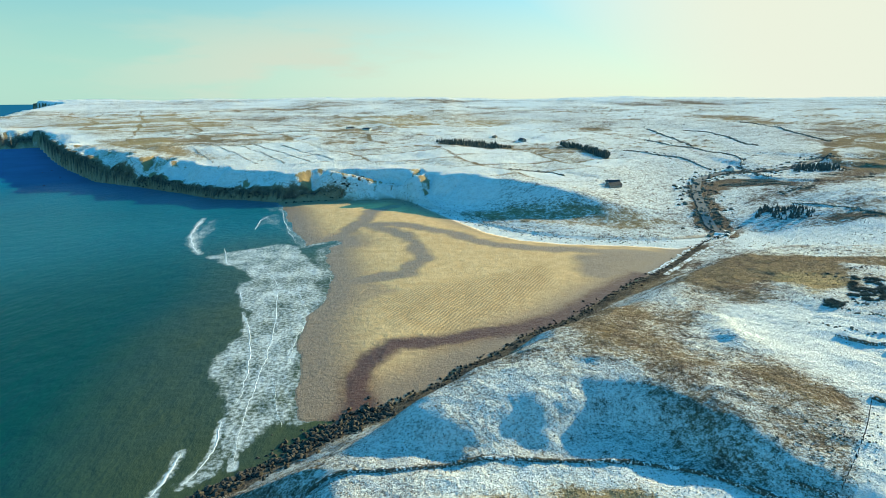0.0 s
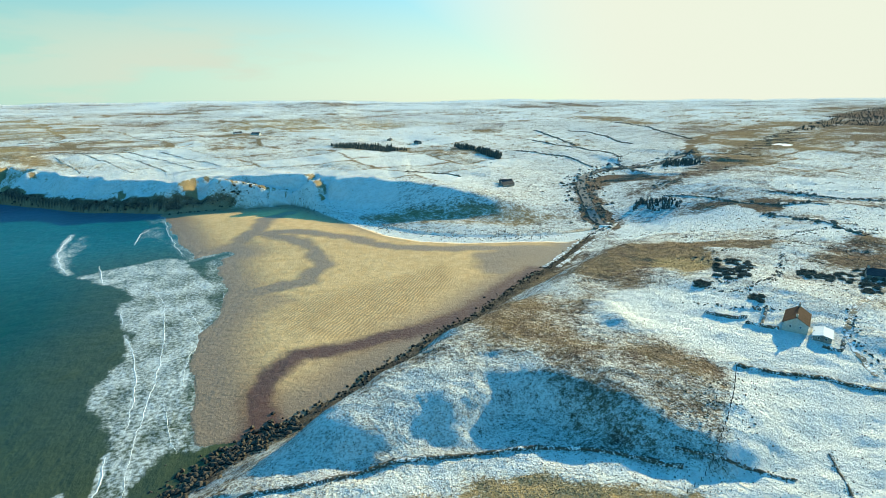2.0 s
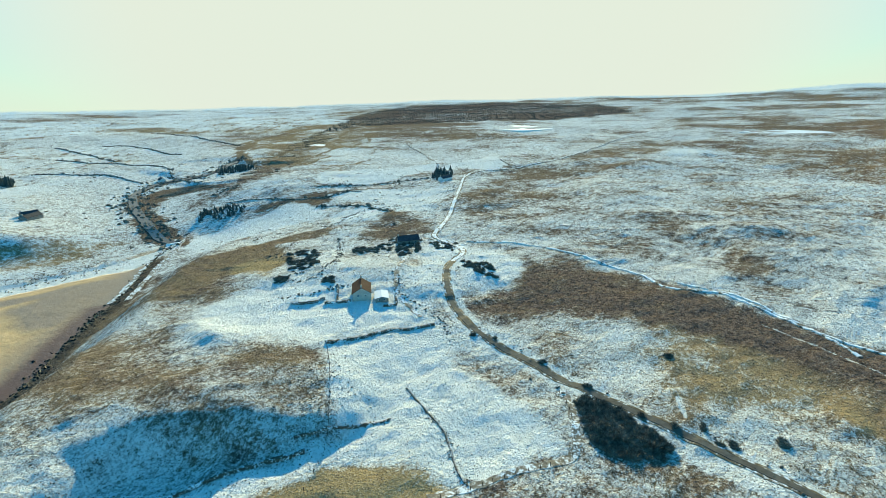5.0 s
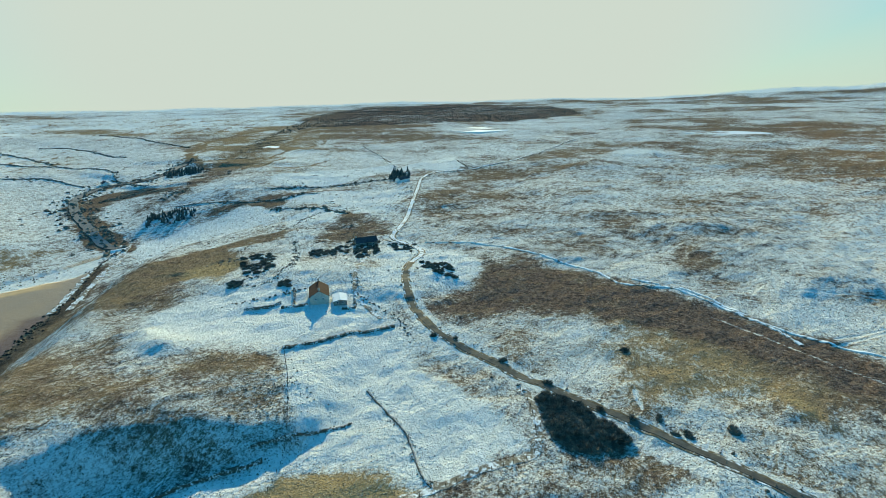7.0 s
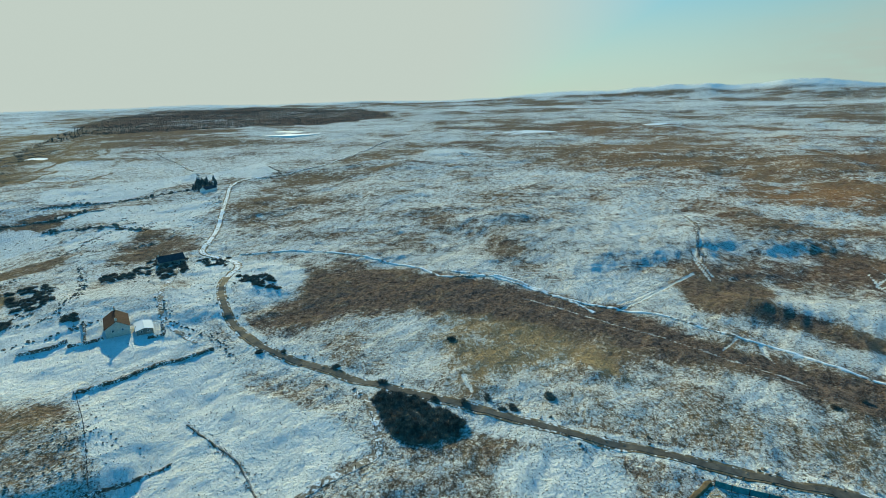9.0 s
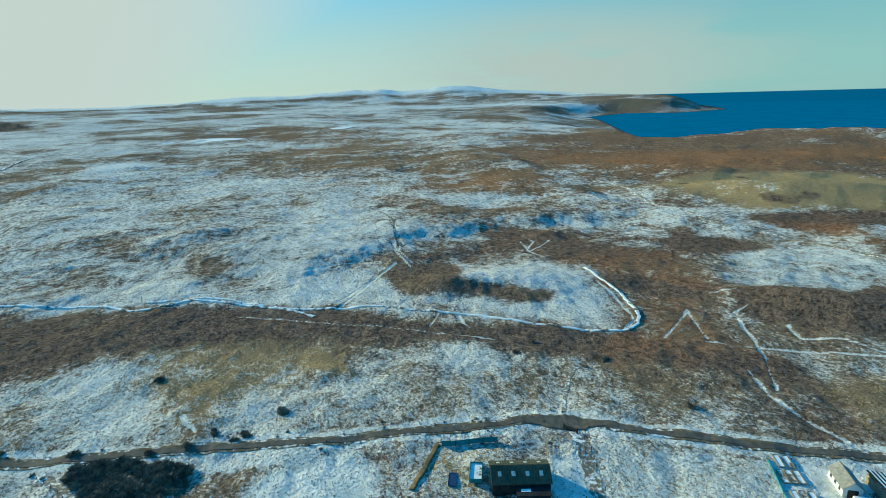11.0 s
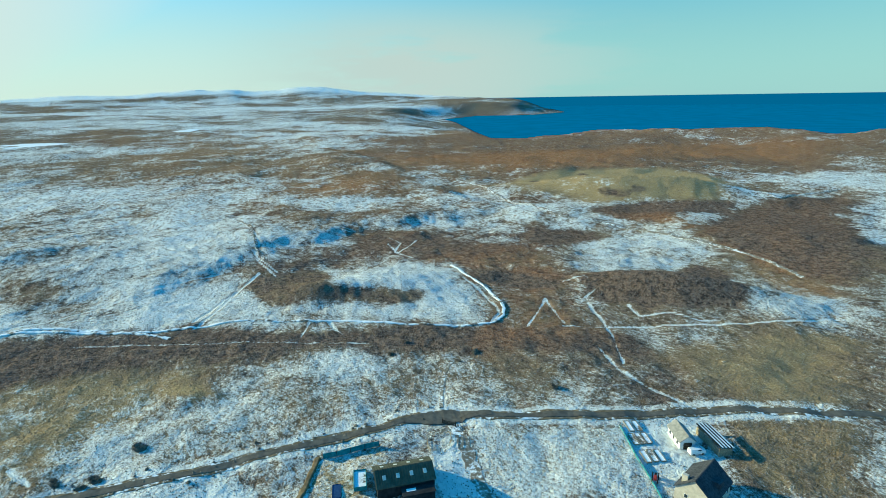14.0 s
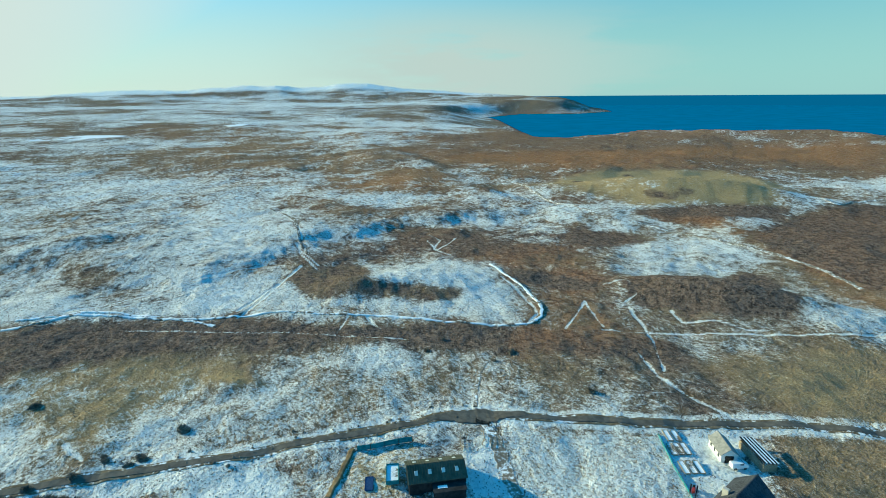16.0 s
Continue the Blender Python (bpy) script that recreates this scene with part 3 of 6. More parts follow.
def terrain(x, y):
    x, y = np.asarray(x, float), np.asarray(y, float)
    if x.ndim == 1 and len(x) > 12000:
        return in_chunks(terrain, x, y)
    r = np.hypot(x, y)
    d = signed(x, y, LAND)
    base = 26 + 54 * ramp(r, 700, 4800) + 22 * ramp(r, 3300, 4900) + 7 * ramp(y, 480, 620) * ramp(-x, -150, 0)
    base = base + (fractal(x, y, 260, 3) - 0.5) * (14 * ramp(r, 260, 700) + 5 * ramp(r, 1400, 2600))
    base = base + (fractal(x, y, 75, 11, 3) - 0.5) * 6 * ramp(r, 130, 300) + (fractal(x, y, 21, 13, 3) - 0.5) * 2.2
    base = base + ((fractal(x, y * 1.6, 8, 19, 2) - 0.5) * 1.1 + (fractal(x * 0.6, y, 34, 27, 2) - 0.5) * 2.4 * ramp(r, 150, 260)) * (1 - ramp(r, 1100, 1800))
    crest, along = from_line(x, y, NEAR_CREST)
    back = ramp(signed(x, y, BEHIND_CREST), -25, 25)
    hill = 9.2 * (0.72 + 0.28 * ramp(along, 0.0, 0.35)) * (0.62 + 0.38 * ramp(-along, -1.0, -0.7))
    ripple = (fractal(x, y, 26, 15, 3) - 0.5) * 7 * ramp(crest, 0, 9) * (1 - back)
    base = base + hill * (1 - ramp(crest + ripple, 0, 27 + 88 * back))
    scarp = signed(x, y, BEHIND_SCARP) + (fractal(x, y, 40, 17, 3) - 0.5) * 24
    base = base + 3.8 * ramp(scarp, -16, 16) * (1 - ramp(scarp, 30, 170))
    hollow, _ = from_line(x, y, HOLLOW_CREST)
    base = base + 2.5 * np.exp(-(hollow / 7) ** 2)
    for hx, hy, a, b, turn, h in HILLS:
        c, s = math.cos(math.radians(turn)), math.sin(math.radians(turn))
        u, v = ((x - hx) * c + (y - hy) * s) / a, (-(x - hx) * s + (y - hy) * c) / b
        base = base + h * np.exp(-(u * u + v * v))
    bed, along = from_line(x, y, STREAM)
    floor = 3 + 34 * along
    base = floor + (base - floor) * ramp(bed, 12, 170)
    bowl = np.exp(-(((x - 90) / 120) ** 2 + ((y - 470) / 110) ** 2))
    cliff = ramp(y, 540, 620) * ramp(-x, -60, 40)
    rough = (np.abs(2 * fractal(x, y, 44, 8, 2) - 1) * 52 - 16 + (fractal(x, y, 15, 9) - 0.5) * 12) * cliff
    start, wide = 45 * bowl, 50 + 82 * bowl - 12 * cliff + 260 * ramp(r, 1200, 1700) * ramp(x, 200, 600)
    up = ramp(d + rough * ramp(d, 0, 16), start, wide) + 0.12 * ramp(d, 0, 30) * bowl
    ends = 0.32 + 0.45 * ramp(-x, 380, 620)
    crag = np.clip((d + (fractal(x, y, 9, 12, 2) - 0.5) * 6) / 5.5, 0, 1) * ends
    up = up + (crag + (1 - crag) * np.clip((d + rough * ramp(d, 0, 16)) / 34, 0, 1) - up) * cliff * (1 - bowl)
    base = base + far_hills(x, y, r)
    base = base - 0.3 * np.exp(-(near_lines(x, y, DRAINS, 3) / 0.6) ** 2)
    land = 1.5 + (base - 1.5) * up
    s = signed(x, y, SAND) + (fractal(x, y, 26, 29, 3) - 0.5) * 16
    shore = np.where(s > 0, 0.15 + 1.5 * ramp(s, 0, 70), np.maximum(s * 0.04, -4))
    return np.where(d > 0, land, shore)
# -- end terrain


# ---- materials ----
class Mat:
    """A node material with short ways to add nodes."""

    def __init__(self, name):
        self.m = bpy.data.materials.new(name)
        self.m.use_nodes = True
        self.nt = self.m.node_tree
        self.bsdf = self.nt.nodes["Principled BSDF"]

    def node(self, kind, **sockets):
        n = self.nt.nodes.new(kind)
        for key, value in sockets.items():
            self.put(n.inputs[key.replace("_", " ")], value)
        return n

    def put(self, socket, value):
        if isinstance(value, bpy.types.NodeSocket):
            self.nt.links.new(value, socket)
        else:
            socket.default_value = value

    def math(self, op, a, b=0.0, clamp=False):
        n = self.nt.nodes.new("ShaderNodeMath")
        n.operation, n.use_clamp = op, clamp
        self.put(n.inputs[0], a)
        self.put(n.inputs[1], b)
        return n.outputs[0]

    def spot(self):
        return self.node("ShaderNodeNewGeometry").outputs["Position"]

    def noise(self, scale, detail=3.0, rough=0.55, at=None, stretch=None):
        at = at or self.spot()
        if stretch:
            at = self.node("ShaderNodeMapping", Vector=at, Scale=stretch).outputs[0]
        return self.node("ShaderNodeTexNoise", Vector=at, Scale=scale, Detail=detail, Roughness=rough).outputs["Fac"]

    def step(self, value, low, high, a=0.0, b=1.0):
        n = self.node("ShaderNodeMapRange")
        n.interpolation_type = "SMOOTHSTEP"
        for socket, v in zip(n.inputs, (value, low, high, a, b)):
            self.put(socket, v)
        return n.outputs[0]

    def mix(self, k, a, b):
        n = self.nt.nodes.new("ShaderNodeMix")
        n.data_type = "RGBA"
        self.put(n.inputs[0], k)
        self.put(n.inputs[6], a if isinstance(a, bpy.types.NodeSocket) else (*a, 1))
        self.put(n.inputs[7], b if isinstance(b, bpy.types.NodeSocket) else (*b, 1))
        return n.outputs[2]

    def mask(self, name):
        n = self.nt.nodes.new("ShaderNodeAttribute")
        n.attribute_name = name
        return n.outputs["Fac"]

    def bump(self, height, strength, distance):
        n = self.node("ShaderNodeBump", Height=height, Strength=strength, Distance=distance)
        self.put(self.bsdf.inputs["Normal"], n.outputs[0])

    def set(self, **sockets):
        for key, value in sockets.items():
            if key == "Base" :
                key, value = "Base Color", value if isinstance(value, bpy.types.NodeSocket) else (*value, 1)
            self.put(self.bsdf.inputs[key], value)
        return self.m


def ground_material():
    m = Mat("winter_ground")
    fine, tuft, mid = m.noise(2.3, 3, 0.7), m.noise(0.8, 4, 0.72), m.noise(0.12, 6, 0.68)
    broad, wide = m.noise(0.02, 5, 0.62, stretch=(1, 0.5, 1)), m.noise(0.007, 5, 0.65)
    clump = m.noise(0.34, 4, 0.72)

    def blend(*pairs):
        total = 0.0
        for value, share in pairs:
            total = m.math("ADD", m.math("MULTIPLY", value, share), total)
        return total

    near = blend((fine, 0.26), (tuft, 0.30), (clump, 0.12), (mid, 0.20), (broad, 0.12))
    away = blend((clump, 0.38), (mid, 0.34), (broad, 0.18), (wide, 0.10))
    drift = m.node("ShaderNodeTexNoise", Vector=m.spot(), Scale=0.014, Detail=3.0).outputs["Color"]
    bent = m.nt.nodes.new("ShaderNodeVectorMath")
    bent.operation = "MULTIPLY_ADD"
    m.put(bent.inputs[0], drift)
    bent.inputs[1].default_value = (60, 60, 0)
    m.put(bent.inputs[2], m.spot())
    fibre = m.noise(0.7, 4, 0.7, at=bent.outputs[0], stretch=(0.3, 1.3, 1))
    strands = m.noise(0.22, 4, 0.7, at=bent.outputs[0], stretch=(0.35, 1.5, 1))
    near, away = blend((near, 0.8), (fibre, 0.2)), blend((away, 0.78), (strands, 0.22))
    mixed = m.node("ShaderNodeMapRange", Value=m.mask("far"), To_Min=near, To_Max=away).outputs[0]
    wild = m.math("SUBTRACT", 1.0, m.step(m.mask("snow"), 0.72, 0.95, 0.0, 0.75))
    limit = m.step(m.mask("snow"), -0.1, 1.1, 0.625, 0.365)
    snow = m.step(m.math("SUBTRACT", mixed, limit), -0.042, 0.048)
    tone = m.math("ADD", m.mask("straw"), m.math("MULTIPLY", m.math("SUBTRACT", mid, 0.5), 1.2), True)
    heath = m.mix(m.step(blend((tuft, 0.5), (clump, 0.5)), 0.38, 0.62), (0.042, 0.030, 0.025), (0.235, 0.155, 0.115))
    grass = m.mix(m.step(fine, 0.3, 0.7), (0.26, 0.175, 0.085), (0.52, 0.37, 0.19))
    bracken = m.mix(m.step(blend((tuft, 0.4), (clump, 0.6)), 0.36, 0.64), (0.15, 0.062, 0.028), (0.40, 0.185, 0.09))
    soil = m.mix(tone, m.mix(m.mask("rust"), heath, bracken), grass)
    rock = m.mix(m.step(mid, 0.35, 0.65), (0.03, 0.028, 0.026), (0.12, 0.09, 0.065))
    soil = m.mix(m.mask("rock"), soil, rock)
    white = m.mix(m.step(mid, 0.3, 0.7), (0.74, 0.77, 0.76), (0.88, 0.885, 0.87))
    dust = m.step(m.noise(2.6, 3, 0.7), 0.48, 0.68, 0.0, 0.22)
    snow = m.math("MAXIMUM", m.math("MULTIPLY", snow, m.step(m.mask("snow"), 0.5, 0.9, 0.93, 1.0)), dust)
    specks = m.node("ShaderNodeMapRange", Value=m.mask("far"), To_Min=blend((m.noise(1.2, 3, 0.7), 0.6), (fibre, 0.4)), To_Max=blend((m.noise(0.42, 3, 0.7), 0.55), (strands, 0.45))).outputs[0]
    specks = m.math("MULTIPLY", m.step(specks, 0.48, 0.58, 0.0, m.step(m.mask("far"), 0.0, 0.5, 0.5, 0.8)), wild)
    snow = m.math("MULTIPLY", snow, m.math("SUBTRACT", 1.0, specks))
    cover = m.mix(snow, soil, white)
    sand = m.mix(m.step(mid, 0.3, 0.7), (0.70, 0.43, 0.215), (0.81, 0.54, 0.29))
    at = m.node("ShaderNodeMapping", Vector=m.spot(), Rotation=(0, 0, 0.5)).outputs[0]
    crests = m.node("ShaderNodeTexWave", Vector=at, Scale=0.16, Distortion=5.0, Detail=2.0, Detail_Scale=0.6).outputs["Fac"]
    ripple = m.math("MULTIPLY", crests, m.mask("ripple"))
    sand = m.mix(m.math("MULTIPLY", ripple, 0.6), sand, (0.27, 0.18, 0.10))
    wet = m.mix(m.mask("peat"), (0.31, 0.20, 0.125), (0.14, 0.055, 0.03))
    sand = m.mix(m.mask("wet"), sand, wet)
    m.set(Base=m.mix(m.mask("sand"), cover, sand))
    m.put(m.bsdf.inputs["Roughness"], m.math("SUBTRACT", 1.0, m.math("MULTIPLY", m.mask("wet"), 0.55)))
    m.put(m.bsdf.inputs["Specular IOR Level"], m.math("MULTIPLY", m.mask("wet"), 0.35))
    relief = m.math("ADD", m.math("ADD", m.math("ADD", m.math("MULTIPLY", fine, 0.55), blend((tuft, 1.8), (clump, 2.4))), m.math("MULTIPLY", mid, 3.0)), m.math("MULTIPLY", ripple, 0.4))
    relief = m.math("MULTIPLY", relief, m.math("SUBTRACT", 1.0, m.math("MULTIPLY", m.mask("sand"), 0.75)))
    turned = m.node("ShaderNodeMapping", Vector=m.spot(), Rotation=(0, 0, 0.75)).outputs[0]
    rows = m.noise(0.8, 3, 0.6, at=turned, stretch=(1.6, 0.14, 1))
    relief = m.math("ADD", relief, m.math("MULTIPLY", rows, m.step(m.mask("snow"), 0.75, 0.9, 0.0, 0.8)))
    m.bump(relief, 1.0, 0.6)
    return m.m


def sea_material():
    m = Mat("sea_water")
    deep = m.mask("depth")
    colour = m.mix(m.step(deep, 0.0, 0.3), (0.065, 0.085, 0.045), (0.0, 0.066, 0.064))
    # Sky sheen at flat angles put into the colour: brighter and bluer farther out.
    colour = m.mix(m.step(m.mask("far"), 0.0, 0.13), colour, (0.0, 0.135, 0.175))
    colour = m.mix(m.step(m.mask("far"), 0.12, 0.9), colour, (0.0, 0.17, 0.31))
    colour = m.mix(m.step(m.noise(0.012, 3), 0.35, 0.7, 0.0, 0.25), colour, (0.0, 0.07, 0.11))
    lace = m.noise(0.55, 7, 0.78)
    streak = m.noise(0.05, 3, 0.6)
    lace = m.math("ADD", m.math("MULTIPLY", lace, 0.7), m.math("MULTIPLY", streak, 0.3))
    foam = m.step(m.math("SUBTRACT", lace, m.step(m.mask("foam"), 0.0, 1.0, 0.80, 0.38)), -0.09, 0.13)
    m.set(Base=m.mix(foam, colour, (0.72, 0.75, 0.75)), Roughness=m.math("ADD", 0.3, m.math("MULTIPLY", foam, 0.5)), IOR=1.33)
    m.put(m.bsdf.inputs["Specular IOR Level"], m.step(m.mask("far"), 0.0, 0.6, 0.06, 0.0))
    waves = m.noise(0.10, 6, 0.62, stretch=(1, 0.6, 1))
    m.bump(waves, 0.7, 1.6)
    return m.m


GROUND, SEA = ground_material(), sea_material()


# ---- the ground ----
def polar_sheet(name, material, rings, turns, height, masks):
    """One sheet of quads round the origin."""
    R, A = np.meshgrid(rings, np.radians(turns), indexing="ij")
    x, y = (R * np.sin(A)).ravel(), (R * np.cos(A)).ravel()
    z = in_chunks(height, x, y)
    n, k = len(rings), len(turns)
    i, j = np.meshgrid(np.arange(n - 1), np.arange(k), indexing="ij")
    a, b = i * k + j, i * k + (j + 1) % k
    quads = np.stack([a, a + k, b + k, b], -1).reshape(-1, 4)
    mesh = bpy.data.meshes.new(name)
    mesh.vertices.add(n * k)
    mesh.vertices.foreach_set("co", np.stack([x, y, z], -1).ravel())
    mesh.loops.add(quads.size)
    mesh.loops.foreach_set("vertex_index", quads.ravel())
    mesh.polygons.add(len(quads))
    mesh.polygons.foreach_set("loop_start", np.arange(0, quads.size, 4))
    mesh.polygons.foreach_set("use_smooth", np.ones(len(quads), bool))
    for key, values in in_chunks(masks, x, y, z).items():
        layer = mesh.attributes.new(key, "FLOAT", "POINT")
        layer.data.foreach_set("value", np.asarray(values, np.float32))
    mesh.update(calc_edges=True)
    mesh.materials.append(material)
    return new(name, mesh)


def rings_of(*spans):
    out = []
    for a, b, ratio in spans:
        count = max(2, int(math.log(b / a) / math.log(ratio)))
        out += list(np.geomspace(a, b, count, endpoint=False))
    return np.array(out + [spans[-1][1]])


PATCHES = [  # ring, snow, straw, soft edge in metres
    (P_TAN_A, 0.54, 0.6, 60), (P_TAN_B, 0.54, 0.6, 60), (P_DARK_A, 0.3, 0.1, 50), (P_WHITE_A, 0.95, 0.5, 12), (P_WHITE_B, 0.98, 0.5, 30),
    (P_VALLEY, 0.72, 0.15, 30), (P_FIELDS_S, 0.6, 0.3, 25), (P_SPUR, 0.42, 0.3, 12), (P_SHADE_HILL, 0.54, 0.3, 10),
    (P_HILL_TOP, 0.42, 0.4, 8), (P_UPPER_FIELD, 1.02, 0.4, 9), (P_HOUSE_FIELD, 0.93, 0.5, 2), 
    (P_MOOR_SNOW, 0.58, 0.2, 30), (P_FAR_BROWN, 0.24, 0.1, 90), (P_BROWN_ROAD, 0.22, 0.0, 16), (P_WHITE_ROAD, 0.52, 0.3, 10),
    (P_STRAW_ROAD, 0.28, 0.75, 12), (P_BELT, 0.12, -0.1, 7), (P_FLATS, 0.26, -0.05, 16), (P_KNOLL, 0.66, 0.2, 8),
    (P_YELLOW, 0.18, 1.1, 14), (P_BROWN_R, -0.1, -0.2, 14), (P_NEAR_SNOW, 0.51, 0.4, 16), (P_STRAW_R, 0.16, 0.7, 10),
    (P_RIVERBANK, 0.1, 0.1, 8), (P_DARK_SLOPE, 0.24, 0.1, 30),
    (P_PLATEAU_TAN, 0.36, 0.5, 15), (P_DUNE, 0.42, 0.7, 8), (P_MOOR_BROWN_S, 0.45, 0.3, 25), (P_MOOR_FAR, 0.34, 0.25, 80),
    (P_TRACK_BANK, 0.44, 0.2, 4), (P_SPUR_FIELD, 0.96, 0.3, 8), (P_BROWN_SPUR, 0.25, 0.4, 8), (P_CLIFF, 0.72, 0.7, 8), (P_MID_SNOW, 0.57, 0.3, 15), (P_CROFT_FIELD, 0.6, 0.5, 2), (P_BROWN_YARD, 0.14, 0.4, 5), (P_FACE, 0.08, -0.3, 7), (P_FACE_B, 0.1, -0.3, 6), (P_FACE_C, 0.1, -0.3, 7), (P_FACE_D, 0.16, -0.2, 7), (P_SHADED_FOOT, 0.12, -0.2, 6), (P_OLIVE_L, 0.4, 0.65, 6), (P_OCHRE, 0.08, 0.9, 3),
    (P_GREY_MOOR, 0.43, 0.25, 22), (P_BRIGHT_MOOR, 0.58, 0.3, 25), (P_FAR_PLOT, 0.9, 0.4, 14), (P_BROWN_STRIP, 0.22, 0.3, 6), (P_DARK_BANK, 0.2, 0.1, 7),
    (P_SCRUB_BANK, 0.25, 0.15, 9), (P_LONG_FIELD, 1.1, 0.3, 4), (P_TOP_FIELD, 1.1, 0.3, 4), (P_END_FIELD, 1.05, 0.3, 4), (P_STRIP_FIELD, 1.0, 0.3, 6),
    (P_LOW_FIELD, 1.1, 0.3, 4), (P_JUNCTION_SNOW, 1.05, 0.3, 5), (P_GORSE_SNOW, 0.95, 0.3, 7), (P_STRAW_PLOT, 0.36, 1.0, 3), (P_RIDGE_FIELD, 0.9, 0.9, 3),
    (P_STRAW_TOP, 0.22, 1.0, 4), (P_SNOW_SLOPE, 0.6, 0.3, 9), (P_LONG_FACE, -0.05, -0.25, 4), (P_MID_FACE, -0.02, -0.2, 4), (P_KNOLL_FACE, 0.1, 0.1, 6),
    (P_PLATEAU_EDGE, 0.38, 0.7, 14), (P_YARD, 0.86, 0.5, 1.5), (P_SHED_YARD, 0.45, 0.9, 1.5), (P_DRIVE, 0.93, 0.5, 1.5), (P_OVAL, 1.0, 0.5, 3), (P_HILL_FOOT, 0.46, 0.35, 6), (FOREST, 0.3, 0.0, 25), (WOOD_A, 0.3, 0.1, 8), (WOOD_B, 0.3, 0.1, 8)]


def ground_masks(x, y, z):
    r = np.hypot(x, y)
    land = signed(x, y, LAND)
    north = ramp(y - 0.9 * x, 150, 400)
    snow = 0.51 + 0.2 * north + 0.4 * (fractal(x, y, 120, 21) - 0.5) + (1.2 - 0.6 * ramp(x - 0.3 * y, 300, 900)) * (fractal(x, y * 0.7, 380, 23, 4) - 0.5) * ramp(r, 350, 900)
    az = np.degrees(np.arctan2(x, y))

    straw = 0.2 + 0.4 * (fractal(x, y, 60, 31) - 0.5)
    rust = 0.35 * ramp(x - 0.2 * y, 150, 520) * ramp(-y, -60, 160)
    for ring, s, g, soft in PATCHES:
        (ax, ay), (bx, by) = np.min(ring, 0) - soft * 4, np.max(ring, 0) + soft * 4
        at = np.nonzero((x > ax) & (x < bx) & (y > ay) & (y < by))[0]
        if len(at):
            u, v = x[at], y[at]
            k = 0.96 * ramp(signed(u, v, ring) + (fractal(u, v, soft * 5, 5, 5) - 0.5) * soft * 3.5, -soft * 1.2, soft * 1.2)
            snow[at], straw[at] = snow[at] + (s - snow[at]) * k, straw[at] + (g - straw[at]) * k
    for ring, level, soft in ((P_RUST_MID, 0.9, 30), (P_RUST_FAR, 1.0, 60), (P_RUST_BAND, 0.55, 14), (P_RUST_VALLEY, 0.9, 14), (P_BROWN_R, 0.2, 12), (P_YELLOW, 0.0, 15), (P_LONG_FACE, -0.3, 4), (P_MID_FACE, -0.2, 4), (P_KNOLL_FACE, 0.0, 5)):
        k = ramp(signed(x, y, ring) + (fractal(x, y, soft * 4, 6, 4) - 0.5) * soft * 3, -soft, soft)
        rust = rust + (level - rust) * k
    for px, py in DARK_SPOTS:
        k = ramp(np.hypot(x - px, (y - py) * 1.2) + (fractal(x, y, 9, 44, 2) - 0.5) * 8, 9, 5)
        straw, snow = straw - 0.9 * k, snow - 0.2 * k
    moor = ramp(r, 600, 1300) * ramp(x - 0.5 * y, 250, 600)
    snow = snow + moor * 0.2 * (ramp(fractal(x, y, 210, 25, 5), 0.40, 0.60) - 0.5)
    for ring in (P_RUST_BAND, P_RUST_VALLEY, P_RUST_MID, P_RUST_FAR):
        snow = snow - 0.16 * ramp(signed(x, y, ring) + (fractal(x, y, 60, 6, 4) - 0.5) * 40, -14, 14)
    banks = near_lines(x, y, (RIVER, RIVER_FAR), 40) + (fractal(x, y, 40, 47, 3) - 0.5) * 30
    snow = snow + (0.1 - snow) * 0.8 * ramp(banks, 11, 5)
    side = near_lines(x, y, (ROAD_A, ROAD_W), 9) + (fractal(x, y, 14, 48, 2) - 0.5) * 3
    snow = snow + 0.26 * ramp(side, 5.5, 3.5)
    rust = rust * ramp(-r, -1900, -1300)
    ragged = 0.5 * (fractal(x + 0.4 * y, y - 0.4 * x, 26, 87, 5) - 0.5) + 0.28 * (fractal(x, y, 90, 88, 4) - 0.5)
    snow = snow + ragged * (1 - ramp(snow, 0.66, 0.86)) * ramp(r, 90, 150) * (1 - 0.4 * ramp(r, 1200, 2500))
    drain = near_lines(x, y, DRAINS, 4) + (fractal(x, y, 4, 46, 2) - 0.5) * 0.9
    snow = snow + 0.46 * ramp(drain, 0.7, 0.15) - 0.1 * ramp(drain, 2.6, 1.2) * ramp(drain, 0.7, 1.0)
    snow = snow + (1.05 - snow) * ramp(r, 4200, 4500) * (1 - 0.95 * ramp(az, 126, 131))
    snow = snow - 0.3 * ramp(az, 124, 130) * ramp(r, 1700, 2200)
    c, s = math.cos(0.5), math.sin(0.5)
    bend = (fractal(x, y, 300, 91, 2) - 0.5) * 120
    u, v = (x * c + y * s + bend) / 130, (y * c - x * s + bend) / 75
    v = v + lattice(np.floor(u).astype(np.int64), np.zeros(x.shape, np.int64), 92)
    plot = lattice(np.floor(u).astype(np.int64), np.floor(v).astype(np.int64), 93)
    edge_u, edge_v = np.abs(u - np.round(u)) * 130, np.abs(v - np.round(v)) * 75
    farmed = ramp(r, 400, 520) * ramp(-az, -52, -44) * ramp(-r, -3600, -2600) * ramp(fractal(x, y, 420, 94, 2), 0.34, 0.46) * ramp(land, 60, 110)
    snow = snow + farmed * (0.4 * (plot - 0.5) - 0.4 * ramp(-np.minimum(edge_u, edge_v), -4.5, -1.5))
    straw = straw + farmed * 0.3
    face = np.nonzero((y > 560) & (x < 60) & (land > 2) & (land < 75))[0]
